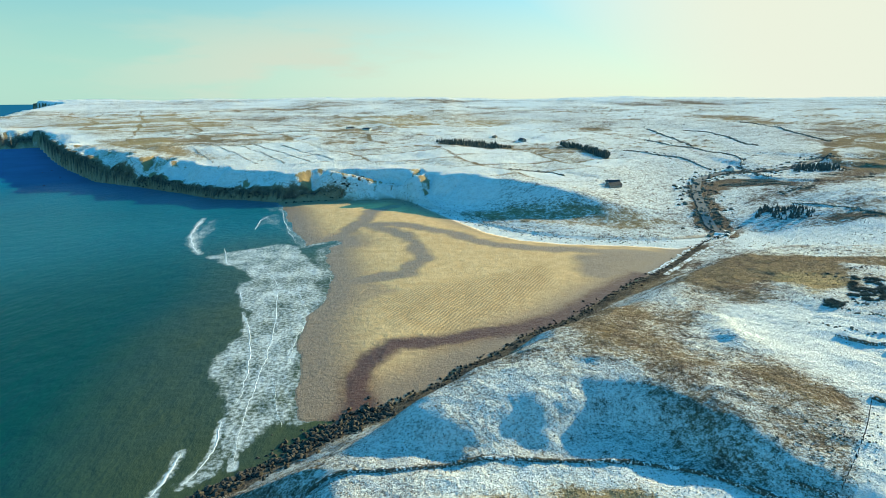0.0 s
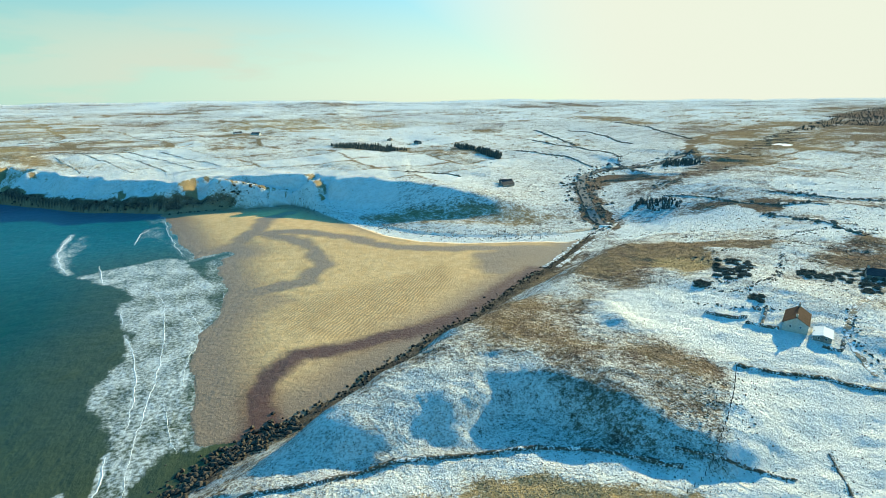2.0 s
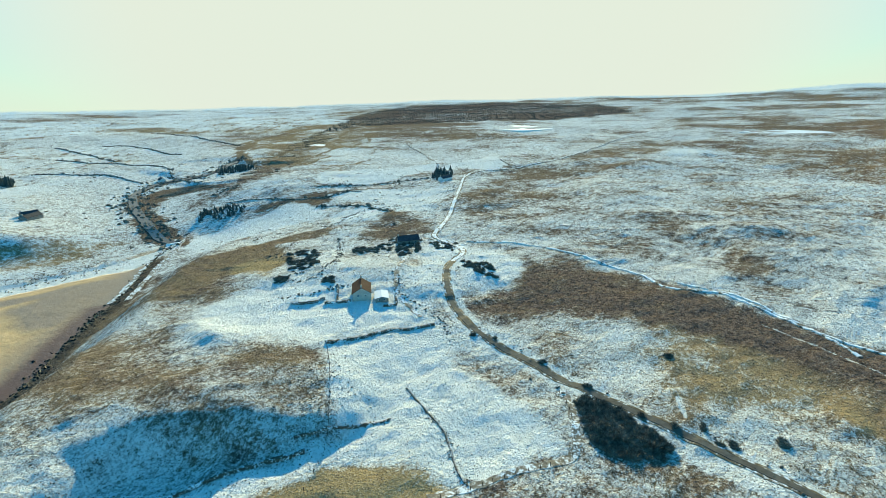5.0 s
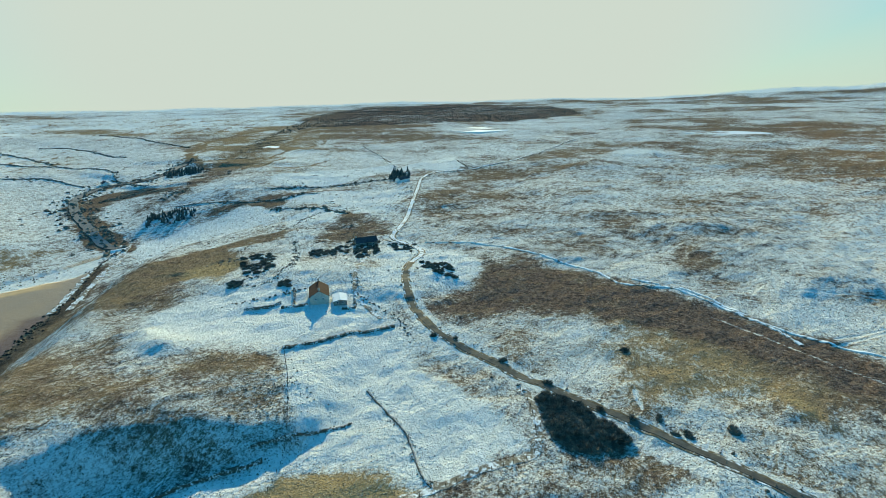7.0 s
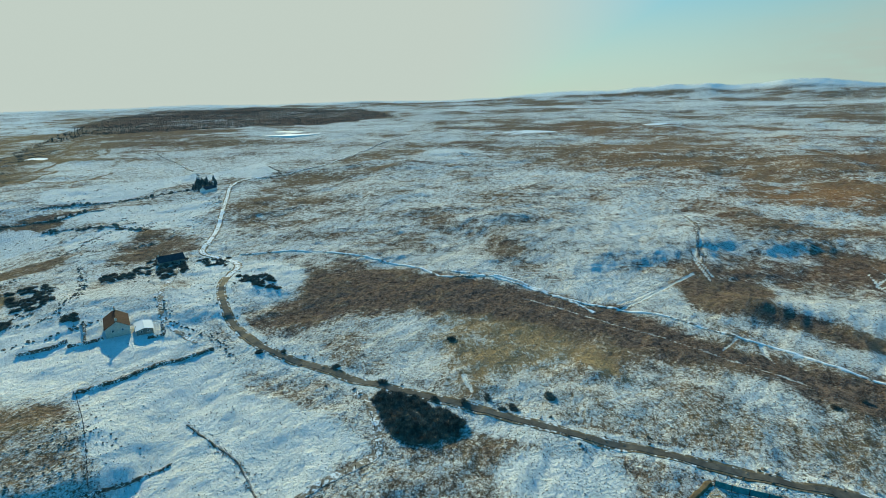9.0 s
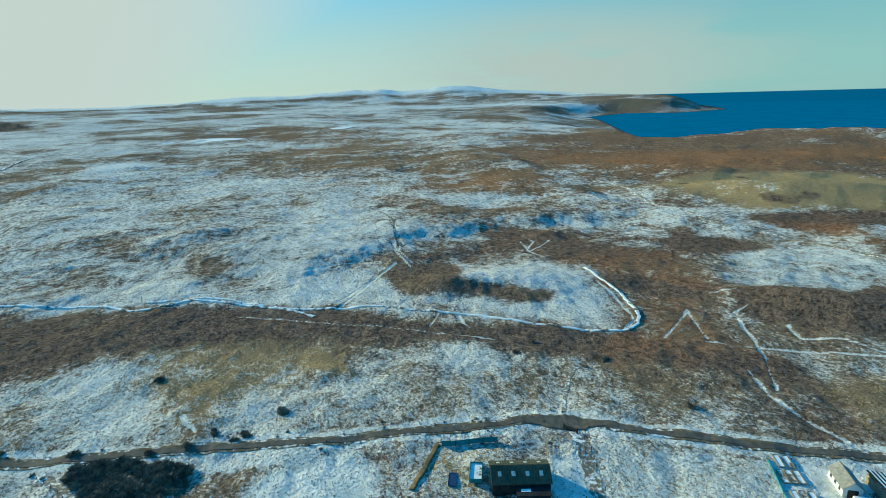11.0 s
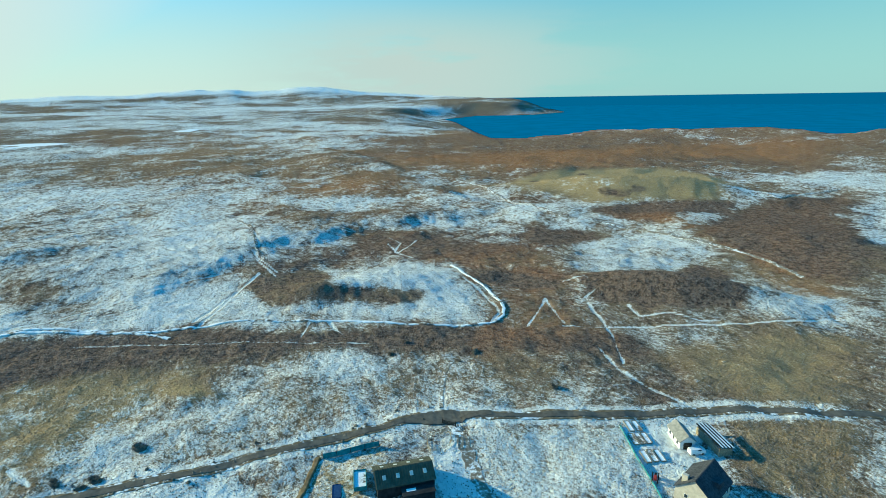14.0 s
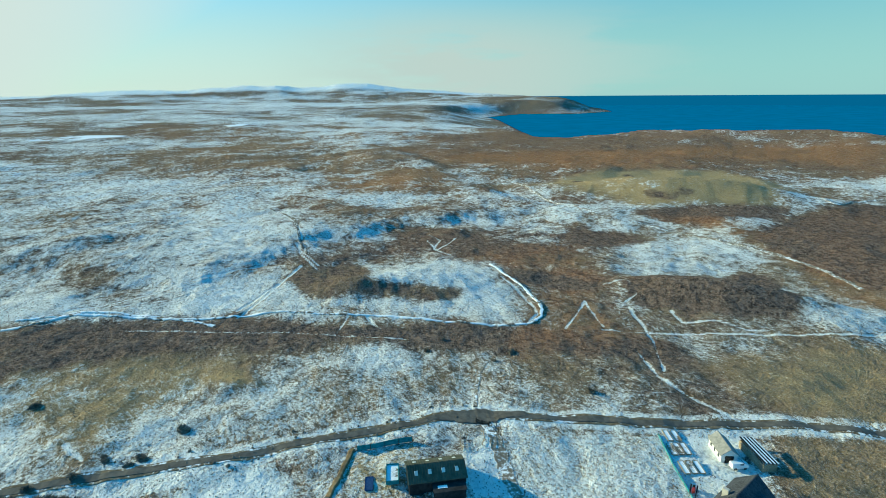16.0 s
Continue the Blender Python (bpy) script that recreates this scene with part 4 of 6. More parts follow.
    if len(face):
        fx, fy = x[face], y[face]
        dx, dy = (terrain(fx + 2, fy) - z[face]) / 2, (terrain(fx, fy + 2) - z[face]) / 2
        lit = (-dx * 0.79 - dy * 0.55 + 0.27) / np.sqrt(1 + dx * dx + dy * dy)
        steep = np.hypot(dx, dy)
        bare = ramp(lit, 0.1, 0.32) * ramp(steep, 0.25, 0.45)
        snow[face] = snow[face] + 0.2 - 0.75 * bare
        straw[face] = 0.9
    beach = ramp(-land, -1.5, 1.5) * ramp(y, 60, 100)
    strip = signed(x, y, DUNE_FOOT + SNOW_LOW[::-1])
    beach = beach * (1 - ramp(strip, -1, 1.5))
    snow = np.maximum(snow, ramp(strip, -2, 1))
    dunes, _ = from_line(x, y, DUNE_FOOT)
    rock = ramp(land + (fractal(x, y, 12, 77) - 0.5) * 10, 11 + 3 * ramp(y, 540, 640) + 12 * ramp(-x, 380, 620), 3) * ramp(land, -6, 0) * ramp(dunes, 12, 40)
    snow = snow * (1 - rock)
    wet = np.zeros(x.shape)
    for line, wide in ((CHANNEL_A, 13), (CHANNEL_B, 13), (CHANNEL_C, 12), (CHANNEL_D, 22)):
        d, _ = from_line(x, y, line)
        wet = np.maximum(wet, 0.95 * ramp(d + (fractal(x, y, 14, 51, 2) - 0.5) * 10, wide, wide * 0.3))
    for ring, level in ((WET_A, 0.9), (WET_B, 0.7)):
        wet = np.maximum(wet, level * ramp(signed(x, y, ring) + (fractal(x, y, 20, 53, 3) - 0.5) * 16, -6, 6))
    peat, _ = from_line(x, y, PEAT_STREAM)
    peat = ramp(peat + (fractal(x, y, 5, 55, 2) - 0.5) * 4, 12, 3)
    edge = -signed(x, y, SAND)
    wet = np.maximum(np.maximum(wet, peat), ramp(edge, -42, -6)) * beach
    ripple = np.maximum(ramp(signed(x, y, RIPPLES), -10, 8), 0.08 * ramp(fractal(x, y, 60, 57), 0.5, 0.65)) * (1 - wet)
    return {"snow": snow, "straw": np.clip(straw, -0.3, 1), "rust": rust, "far": ramp(r, 160, 560), "sand": beach, "wet": wet, "rock": rock, "peat": peat, "ripple": ripple}


def sea_masks(x, y, z):
    edge = -signed(x, y, SAND)
    rocks = -signed(x, y, LAND)
    depth = ramp(np.minimum(edge, rocks * 3 + 40), 10, 270)
    wash = (fractal(x, y, 16, 81, 3) - 0.5) * 14
    foam = 0.68 * ramp(signed(x, y, FOAM_A) + wash, -4, 8)
    foam = np.maximum(foam, 0.6 * ramp(signed(x, y, FOAM_B) + wash, -5, 12))
    foam = np.maximum(foam, 0.55 * ramp(signed(x, y, FOAM_C) + wash, -5, 8))
    foam = np.maximum(foam, 0.5 * ramp(rocks + wash * 0.5, 9, 1) * ramp(y, 80, 200))
    foam = np.maximum(foam, 0.6 * ramp(edge + wash * 0.5, 17, 3) * ramp(rocks, 6, 14))
    for line, wide in ((BREAKER_A, 3), (BREAKER_B, 3), (BREAKER_C, 2), (BREAKER_D, 4), (BREAKER_E, 5), (BREAKER_F, 6)):
        d, _ = from_line(x, y, line)
        foam = np.maximum(foam, 0.72 * ramp(d + wash * 0.35, wide * 1.2, wide * 0.2))
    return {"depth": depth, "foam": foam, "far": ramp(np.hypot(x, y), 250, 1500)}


TURNS = np.concatenate([np.arange(-45, 40, 0.2), np.arange(40, 165, 0.17), np.arange(165, 315, 1.5)])
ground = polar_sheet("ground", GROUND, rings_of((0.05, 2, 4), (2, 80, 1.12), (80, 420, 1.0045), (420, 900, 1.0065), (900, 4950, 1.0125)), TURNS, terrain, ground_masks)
tagged(ground, "snow-dusted moorland, fields, cliffs and sandy beach", "ground", kind="structure")
SEA_TURNS = np.concatenate([np.arange(-60, 20, 0.25), np.arange(20, 130, 2.0), np.arange(130, 200, 0.5), np.arange(200, 300, 2.0)])
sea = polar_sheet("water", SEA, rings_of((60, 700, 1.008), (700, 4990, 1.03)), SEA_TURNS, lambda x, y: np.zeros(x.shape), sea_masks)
tagged(sea, "teal and blue sea with white surf along the sand", "sea", kind="structure")


# ---- helpers for things ----
def ground_z(x, y):
    return float(terrain(np.array([float(x)]), np.array([float(y)]))[0])


def simple(name, dark, light, scale=1.0, rough=0.8, metal=0.0, bump=0.3, per_piece=0.0):
    """A plain surface with mottling at two scales."""
    m = Mat(name)
    k = m.math("ADD", m.math("MULTIPLY", m.noise(scale, 4), 0.6), m.math("MULTIPLY", m.noise(scale * 0.13, 3), 0.4))
    colour = m.mix(m.step(k, 0.32, 0.68), dark, light)
    if per_piece:
        geo = m.node("ShaderNodeNewGeometry").outputs["Random Per Island"]
        colour = m.mix(m.math("MULTIPLY", geo, per_piece), colour, tuple(c * 0.35 for c in dark))
    m.set(Base=colour, Roughness=rough, Metallic=metal)
    m.put(m.bsdf.inputs["Specular IOR Level"], 0.2 if rough < 0.7 else 0.04)
    m.bump(m.noise(scale * 2, 3), bump, 0.05)
    return m.m


def patchy(name, bare_dark, bare_light, amount, scale=1.2):
    """Bare stuff partly hidden by snow."""
    m = Mat(name)
    fine, mid = m.noise(scale, 4, 0.65), m.noise(scale * 0.15, 3)
    k = m.math("ADD", m.math("MULTIPLY", fine, 0.65), m.math("MULTIPLY", mid, 0.35))
    limit = 0.7 - 0.4 * amount
    bare = m.mix(m.step(fine, 0.3, 0.7), bare_dark, bare_light)
    m.set(Base=m.mix(m.step(k, limit - 0.05, limit + 0.05), bare, (0.84, 0.86, 0.88)), Roughness=0.95)
    m.put(m.bsdf.inputs["Specular IOR Level"], 0.1)
    m.bump(fine, 0.5, 0.2)
    return m.m


ASPHALT = simple("worn_asphalt", (0.080, 0.072, 0.062), (0.150, 0.135, 0.115), 0.6, 0.85)
VERGE = patchy("snowy_verge", (0.10, 0.075, 0.05), (0.25, 0.19, 0.12), 0.36, 0.7)
SNOWY_ROAD = patchy("snowy_road", (0.14, 0.12, 0.10), (0.3, 0.26, 0.22), 0.62, 0.5)
TRACK_MAT = patchy("gravel_track", (0.16, 0.13, 0.10), (0.32, 0.27, 0.21), 0.42, 0.9)
DRIFT = patchy("drifted_snow", (0.16, 0.13, 0.10), (0.3, 0.24, 0.17), 0.6, 0.4)
DYKE = patchy("turf_dyke", (0.06, 0.05, 0.04), (0.17, 0.13, 0.09), 0.38, 1.8)
STRAW_DYKE = patchy("grassy_dyke", (0.16, 0.12, 0.07), (0.36, 0.28, 0.17), 0.45, 0.8)
ICE = simple("snowed_ice", (0.74, 0.78, 0.82), (0.88, 0.89, 0.90), 0.05, 0.7)
DARK_WATER = simple("peaty_water", (0.012, 0.018, 0.022), (0.03, 0.035, 0.035), 0.2, 0.25)
GRAVEL_ICE = patchy("icy_shingle", (0.17, 0.14, 0.11), (0.34, 0.29, 0.22), 0.5, 0.5)
FOAM = simple("white_foam", (0.70, 0.73, 0.73), (0.86, 0.87, 0.86), 0.6, 0.8)
GORSE = simple("bare_gorse", (0.12, 0.10, 0.08), (0.36, 0.30, 0.23), 0.7, 0.95, per_piece=0.6)
HEATHER = simple("heather_stalks", (0.12, 0.09, 0.07), (0.28, 0.21, 0.14), 0.3, 0.95, per_piece=0.5)
CONIFER = simple("dark_conifer", (0.05, 0.068, 0.062), (0.12, 0.14, 0.13), 0.5, 0.95, per_piece=0.3)
SHORE_ROCK = simple("wet_dark_rock", (0.018, 0.017, 0.016), (0.11, 0.085, 0.065), 0.8, 0.6, per_piece=0.5)
HARL = simple("cream_harling", (0.42, 0.38, 0.32), (0.58, 0.53, 0.46), 1.5)
WHITE_WALL = simple("white_harling", (0.68, 0.68, 0.66), (0.80, 0.80, 0.78), 1.5)
STONE_WALL = simple("grey_stone_wall", (0.16, 0.14, 0.12), (0.34, 0.31, 0.27), 2.5)
SLATE = simple("dark_slate", (0.035, 0.038, 0.045), (0.085, 0.09, 0.10), 2.0, 0.75)
GREY_ROOF = simple("grey_fibre_roof", (0.20, 0.20, 0.19), (0.33, 0.32, 0.30), 1.5, 0.8)
RUST_ROOF = simple("rusty_red_roof", (0.04, 0.021, 0.019), (0.075, 0.038, 0.033), 1.2, 0.9)
OLIVE_ROOF = simple("mossy_corrugated_roof", (0.055, 0.058, 0.042), (0.11, 0.108, 0.078), 0.8, 0.75)
DARK_CLAD = simple("black_cladding", (0.018, 0.02, 0.022), (0.045, 0.046, 0.048), 1.0, 0.8)
SNOW_ROOF = simple("snow_on_roof", (0.78, 0.81, 0.84), (0.88, 0.89, 0.90), 0.5, 0.8)
TIMBER = simple("weathered_timber", (0.20, 0.15, 0.10), (0.42, 0.34, 0.24), 3.0)
DARK_TIMBER = simple("dark_timber", (0.03, 0.026, 0.022), (0.09, 0.075, 0.06), 3.0)
WHITE_SHEET = simple("white_roof_sheet", (0.70, 0.71, 0.70), (0.82, 0.82, 0.80), 1.0, 0.5)
TEAL = simple("teal_netting", (0.02, 0.16, 0.18), (0.06, 0.30, 0.32), 1.5, 0.8)
BLUE = simple("blue_tarpaulin", (0.012, 0.04, 0.11), (0.03, 0.08, 0.18), 2.0, 0.7)
WHITE_PAINT = simple("white_car_paint", (0.72, 0.73, 0.74), (0.80, 0.80, 0.80), 0.5, 0.25)
RUBBER = simple("black_rubber", (0.012, 0.012, 0.012), (0.03, 0.03, 0.03), 4, 0.9)
RED_PAINT = simple("red_paint", (0.30, 0.03, 0.02), (0.45, 0.06, 0.04), 2, 0.5)
BRICK = simple("chimney_render", (0.40, 0.35, 0.29), (0.56, 0.50, 0.42), 3)
CLAY = simple("clay_pot", (0.40, 0.16, 0.08), (0.55, 0.24, 0.13), 4)
EARTH = simple("bare_earth", (0.16, 0.10, 0.055), (0.34, 0.23, 0.12), 0.8)


def glass():
    m = Mat("window_glass")
    m.set(Base=(0.03, 0.045, 0.06), Roughness=0.08)
    return m.m


GLASS = glass()
SKYLIGHT = simple("pale_skylight", (0.50, 0.52, 0.48), (0.66, 0.67, 0.62), 1.0, 0.4)


def mesh_of(name, verts, faces, material, smooth=False):
    mesh = bpy.data.meshes.new(name)
    mesh.from_pydata([tuple(map(float, v)) for v in verts], [], [tuple(map(int, f)) for f in faces])
    mesh.materials.append(material)
    if smooth:
        mesh.polygons.foreach_set("use_smooth", np.ones(len(mesh.polygons), bool))
    mesh.update()
    return mesh


def part(name, mesh, parent, label="", place=None):
    ob = new(name, mesh)
    ob.parent = parent
    if place is not None:
        ob.matrix_basis = place
    return tagged(ob, label) if label else ob


def base_at(name, x, y, turn, label, category, group="", z=None):
    """An empty on the ground that carries a thing's parts."""
    ob = new(name)
    ob.matrix_basis = pose(x, y, ground_z(x, y) if z is None else z, 0, 0, turn)
    return tagged(ob, label, category, group)


def box(name, size, centre, material, bevel=0.02, taper=1.0):
    """A bevelled box; taper narrows its top."""
    bm = bmesh.new()
    bmesh.ops.create_cube(bm, size=1)
    for v in bm.verts:
        k = taper if v.co.z > 0 else 1.0
        v.co = Vector((v.co.x * size[0] * k + centre[0], v.co.y * size[1] * k + centre[1], v.co.z * size[2] + centre[2]))
    if bevel:
        bmesh.ops.bevel(bm, geom=bm.edges[:], offset=min(bevel, min(size) * 0.3), segments=1, affect="EDGES")
    mesh = bpy.data.meshes.new(name)
    bm.to_mesh(mesh)
    bm.free()
    mesh.materials.append(material)
    return mesh


def smooth_line(line, step):
    """The line rounded at its bends, with a point about every step metres."""
    p = [np.array(q, float) for q in line]
    p = [2 * p[0] - p[1]] + p + [2 * p[-1] - p[-2]]
    out = []
    for a, b, c, d in zip(p, p[1:], p[2:], p[3:]):
        n = max(1, int(np.linalg.norm(c - b) / step))
        for k in range(n):
            t = k / n
            out.append(0.5 * (2 * b + (c - a) * t + (2 * a - 5 * b + 4 * c - d) * t * t + (3 * b - a - 3 * c + d) * t ** 3))
    out.append(p[-2])
    return np.array(out)


def sides_of(pts):
    way = np.gradient(pts, axis=0)
    way /= np.linalg.norm(way, axis=1)[:, None] + 1e-9
    return np.stack([way[:, 1], -way[:, 0]], -1)


def ribbon(name, line, width, material, lift=0.12, step=3.0, ragged=0.0, offset=0.0, high=0.0, seed=1, sink=0.5):
    """A strip that follows the ground; high raises its middle into a bank or wall."""
    pts = smooth_line(line, step)
    side = sides_of(pts)
    pts = pts + side * offset
    rng = np.random.default_rng(seed)
    w = np.interp(np.linspace(0, 1, len(pts)), np.linspace(0, 1, np.size(width)), np.atleast_1d(width))[:, None] / 2 * (1 + ragged * (rng.random((len(pts), 2)) - 0.5) * 2)
    cuts = np.stack([-w[:, 0] - 0.3, -w[:, 0] * (0.55 if high else 1), w[:, 1] * (0.55 if high else 1), w[:, 1] + 0.3], 1)
    rows = pts[:, None] + cuts[..., None] * side[:, None]
    r = np.hypot(pts[:, 0], pts[:, 1])
    z = terrain(rows[..., 0].ravel(), rows[..., 1].ravel()).reshape(rows.shape[:2])
    top = lift + 0.0009 * np.maximum(r - 200, 0) + high * (1 + ragged * (rng.random(len(pts)) - 0.5))
    rise = np.stack([np.full(len(pts), -sink), top, top, np.full(len(pts), -sink)], 1)
    verts = np.concatenate([rows, (z + rise)[..., None]], -1).reshape(-1, 3)
    faces = [(i * 4 + k, i * 4 + k + 1, i * 4 + k + 5, i * 4 + k + 4) for i in range(len(pts) - 1) for k in range(3)]
    return new(name, mesh_of(name, verts, faces, material))


def sheet_on(name, ring, material, level=0.3):
    """A flat sheet, such as a frozen loch, set at its banks' level."""
    pts = smooth_line(list(ring) + [ring[0]], 15)[:-1]
    z = float(np.mean(terrain(pts[:, 0], pts[:, 1]))) + level
    c = pts.mean(0)
    verts = [(c[0], c[1], z)] + [(*p, z) for p in pts] + [(*(c + (p - c) * 1.02), z - 6) for p in pts]
    n = len(pts)
    faces = [(0, 1 + i, 1 + (i + 1) % n) for i in range(n)] + [(1 + i, 1 + n + i, 1 + n + (i + 1) % n, 1 + (i + 1) % n) for i in range(n)]
    return new(name, mesh_of(name, verts, faces, material))


def spots_in(ring, count, rng):
    lo, hi = np.min(ring, 0), np.max(ring, 0)
    out = np.zeros((0, 2))
    while len(out) < count:
        p = rng.uniform(lo, hi, (count * 4, 2))
        out = np.concatenate([out, p[inside(p[:, 0], p[:, 1], list(ring))]])
    return out[:count]


def ball(level):
    bm = bmesh.new()
    bmesh.ops.create_icosphere(bm, subdivisions=level, radius=1.0)
    v = np.array([q.co[:] for q in bm.verts])
    f = np.array([[q.index for q in face.verts] for face in bm.faces])
    bm.free()
    return v, f


BALL_1, BALL_2 = ball(1), ball(2)


def many(name, shapes, material, smooth=False):
    """One mesh out of many (verts, faces)."""
    verts, faces, n = [], [], 0
    for v, f in shapes:
        verts.append(v)
        faces.append(np.asarray(f) + n)
        n += len(v)
    verts, faces = np.concatenate(verts), np.concatenate(faces)
    mesh = bpy.data.meshes.new(name)
    mesh.vertices.add(len(verts))
    mesh.vertices.foreach_set("co", verts.ravel())
    k = faces.shape[1]
    mesh.loops.add(faces.size)
    mesh.loops.foreach_set("vertex_index", faces.ravel())
    mesh.polygons.add(len(faces))
    mesh.polygons.foreach_set("loop_start", np.arange(0, faces.size, k))
    mesh.polygons.foreach_set("use_smooth", np.full(len(faces), smooth))
    mesh.update(calc_edges=True)
    mesh.materials.append(material)
    return mesh


def rock_shape(rng, size, flat=0.7):
    v, f = BALL_1
    v = v * (0.7 + 0.5 * rng.random((len(v), 1))) * size * np.array([1, 0.6 + 0.6 * rng.random(), flat])
    a = rng.random() * 6.28
    c, s = math.cos(a), math.sin(a)
    return v @ np.array([[c, s, 0], [-s, c, 0], [0, 0, 1]]), f


def bush_mesh(name, rng, spikes=150):
    """A rounded scrubby bush about 1 m in radius: an uneven heart and many short twiggy blades."""
    v, f = BALL_2
    v = v * (0.6 + 0.35 * rng.random((len(v), 1)))
    v[:, 2] = np.maximum(v[:, 2], -0.15) * 0.85
    shapes = [(v, f)]
    for _ in range(spikes):
        d = rng.normal(size=3)
        d[2] = abs(d[2])
        d /= np.linalg.norm(d)
        across = np.cross(d, rng.normal(size=3))
        across /= np.linalg.norm(across)
        root, tip = d * 0.55, d * (0.85 + 0.4 * rng.random()) + rng.normal(size=3) * 0.1
        shapes.append((np.array([root - across * 0.09, root + across * 0.09, tip]), np.array([[0, 1, 2]])))
    return many(name, shapes, GORSE)


RNG = np.random.default_rng(7)
BUSHES = [bush_mesh("bush", RNG) for _ in range(5)]

# ---- roads, tracks, streams and dykes ----
ROAD = [(-20, -262), (14, -208)] + ROAD_W[:0:-1] + ROAD_A[4:] + ROAD_B[1:]
NEAR_ROAD, FAR_ROAD = ROAD[:-len(ROAD_B) - 3], ROAD[-len(ROAD_B) - 4:]
road = tagged(ribbon("road", NEAR_ROAD, 2.3, ASPHALT, 0.22, 1.5), "narrow grey-brown single-track road through the moor", "road", kind="structure")
tagged(ribbon("road", FAR_ROAD, 2.6, SNOWY_ROAD, 0.16, 2.0, 0.15), "snow-covered single-track road over the far moor", "road", kind="structure")
for n, (off, wide) in enumerate(((1.65, 0.9), (-1.65, 0.8))):
    tagged(ribbon("verge", ROAD, wide, VERGE, 0.14, 2.0, 0.6, off, seed=3 + n), "snowy grass verge beside the road", "verge", kind="structure")
JUNCTION = [(116.8, -64.5), (113.0, -71.5), (107.5, -81.0), (104.5, -86.0)]
tagged(ribbon("pavement", JUNCTION, [2.5, 5, 7.5, 6, 3, 2.5], ASPHALT, 0.3, 1.0, 0.2), "worn brown tarmac passing place at the junction", "junction", kind="structure")
for line, wide in ((TRACK_E, 2.6), (TRACK_F, 2.0), (PATH_M, 1.0), (TRAIL, 1.8), (TRAIL_W, 3.0), (TRAIL_S, 3.0), ([(107, -74), (100, -71.5), (92, -68.5), (80, -63.5)], 2.8)):
    tagged(ribbon("track", line, wide, TRACK_MAT, 0.1, 1.6, 0.45, seed=len(line)), "snow-filled gravel track", "track", kind="structure")
for n, (line, wide) in enumerate(((BURN, 1.7), (BURN_W, 1.7))):
    tagged(ribbon("frozen_burn", line, wide * 0.62, DRIFT, 0.34, 1.2, 0.7, seed=20 + n), "narrow burn filled with drifted snow", "stream", kind="structure")
tagged(ribbon("gully", GULLY_A, 1.5, DYKE, 0.1, 4.0, 0.6), "dark peaty gully in the moor", "gully", kind="structure")
tagged(ribbon("river", RIVER, 9, DARK_WATER, 0.3, 6.0, 0.2), "dark river winding through snowy banks", "river", kind="structure")
tagged(ribbon("river_mouth", RIVER_MOUTH, 13, GRAVEL_ICE, 0.15, 2.5, 0.15), "icy shingle at the river mouth", "shingle", kind="structure")
for line, wide, high in ((RIDGE_WALL, 1.1, 0.7), (WALL_B, 1.3, 0.8), (WALL_A[3:], 0.6, 0.5), (HEDGE_D, 0.5, 0.3)):
    tagged(ribbon("field_dyke", line, wide, DYKE, 0.0, 1.2, 0.6, high=high, seed=int(wide * 10)), "old turf and stone dyke with snow on it", "dyke", "field dykes", kind="structure")
for n, line in enumerate((FIELD_A, FIELD_B, FIELD_C, FIELD_D, FIELD_E, FIELD_F, FIELD_G)):
    tagged(ribbon("field_dyke", line, 2.6, STRAW_DYKE, -0.22, 3.0, 0.5, seed=n), "straw-coloured grass dyke between snowy fields", "dyke", "far field dykes", kind="structure")
for n, line in enumerate((DYKE_A, DYKE_B, DYKE_C, DYKE_D, DYKE_E, DYKE_F, DYKE_G, DYKE_H, DYKE_I, DYKE_J, DYKE_K)):
    tagged(ribbon("field_dyke", line, 1.6, DYKE, 0.05, 3.0, 0.9, high=0.35, seed=40 + n), "dark scrubby field boundary in the snow", "dyke", "far field dykes", kind="structure")
for ring in (LOCH_A, LOCH_B, LOCH_C, LOCH_D):
    tagged(sheet_on("loch", ring, ICE), "frozen snow-covered loch on the moor", "loch", kind="structure")


def breaker(line, wide, seed):
    pts = smooth_line(line, 1.0)
    side = sides_of(pts)
    rng = np.random.default_rng(seed)
    k = np.sin(np.linspace(0, math.pi, len(pts))) ** 0.4
    w = 0.6 * wide * k * (0.45 + 0.75 * np.convolve(rng.random(len(pts) + 4), np.ones(5) / 5, "valid"))
    wob = np.convolve(rng.normal(size=len(pts) + 8), np.ones(9) / 9, "valid") * 1.2
    rows = []
    for across, z in ((-1.0, -0.04), (-0.45, 0.04), (0.0, 0.06), (0.5, 0.04), (1.0, -0.04)):
        p = pts + side * (wob + across * w)[:, None]
        rows.append(np.concatenate([p, (z * (0.5 + k) * np.ones(len(pts)))[:, None]], 1))
    verts = np.stack(rows, 1).reshape(-1, 3)
    faces = [(i * 5 + j, i * 5 + j + 1, i * 5 + j + 6, i * 5 + j + 5) for i in range(len(pts) - 1) for j in range(4)]
    ob = new("breaking_wave", mesh_of("breaking_wave", verts, faces, FOAM, True))
    return tagged(ob, "white breaking wave rolling towards the sand", "wave", "waves in the bay", kind="structure")


for n, (line, wide) in enumerate(((BREAKER_A, 0.6), (BREAKER_B, 0.7), (BREAKER_C, 0.45), (BREAKER_D, 0.8), (BREAKER_E, 1.3), (BREAKER_F, 1.5),
                                  (BREAKER_G, 1.0), (BREAKER_H, 1.4), (BREAKER_I, 0.35), (BREAKER_J, 0.8), (BREAKER_K, 0.4), (BREAKER_L, 0.9))):
    breaker(line, wide, n)


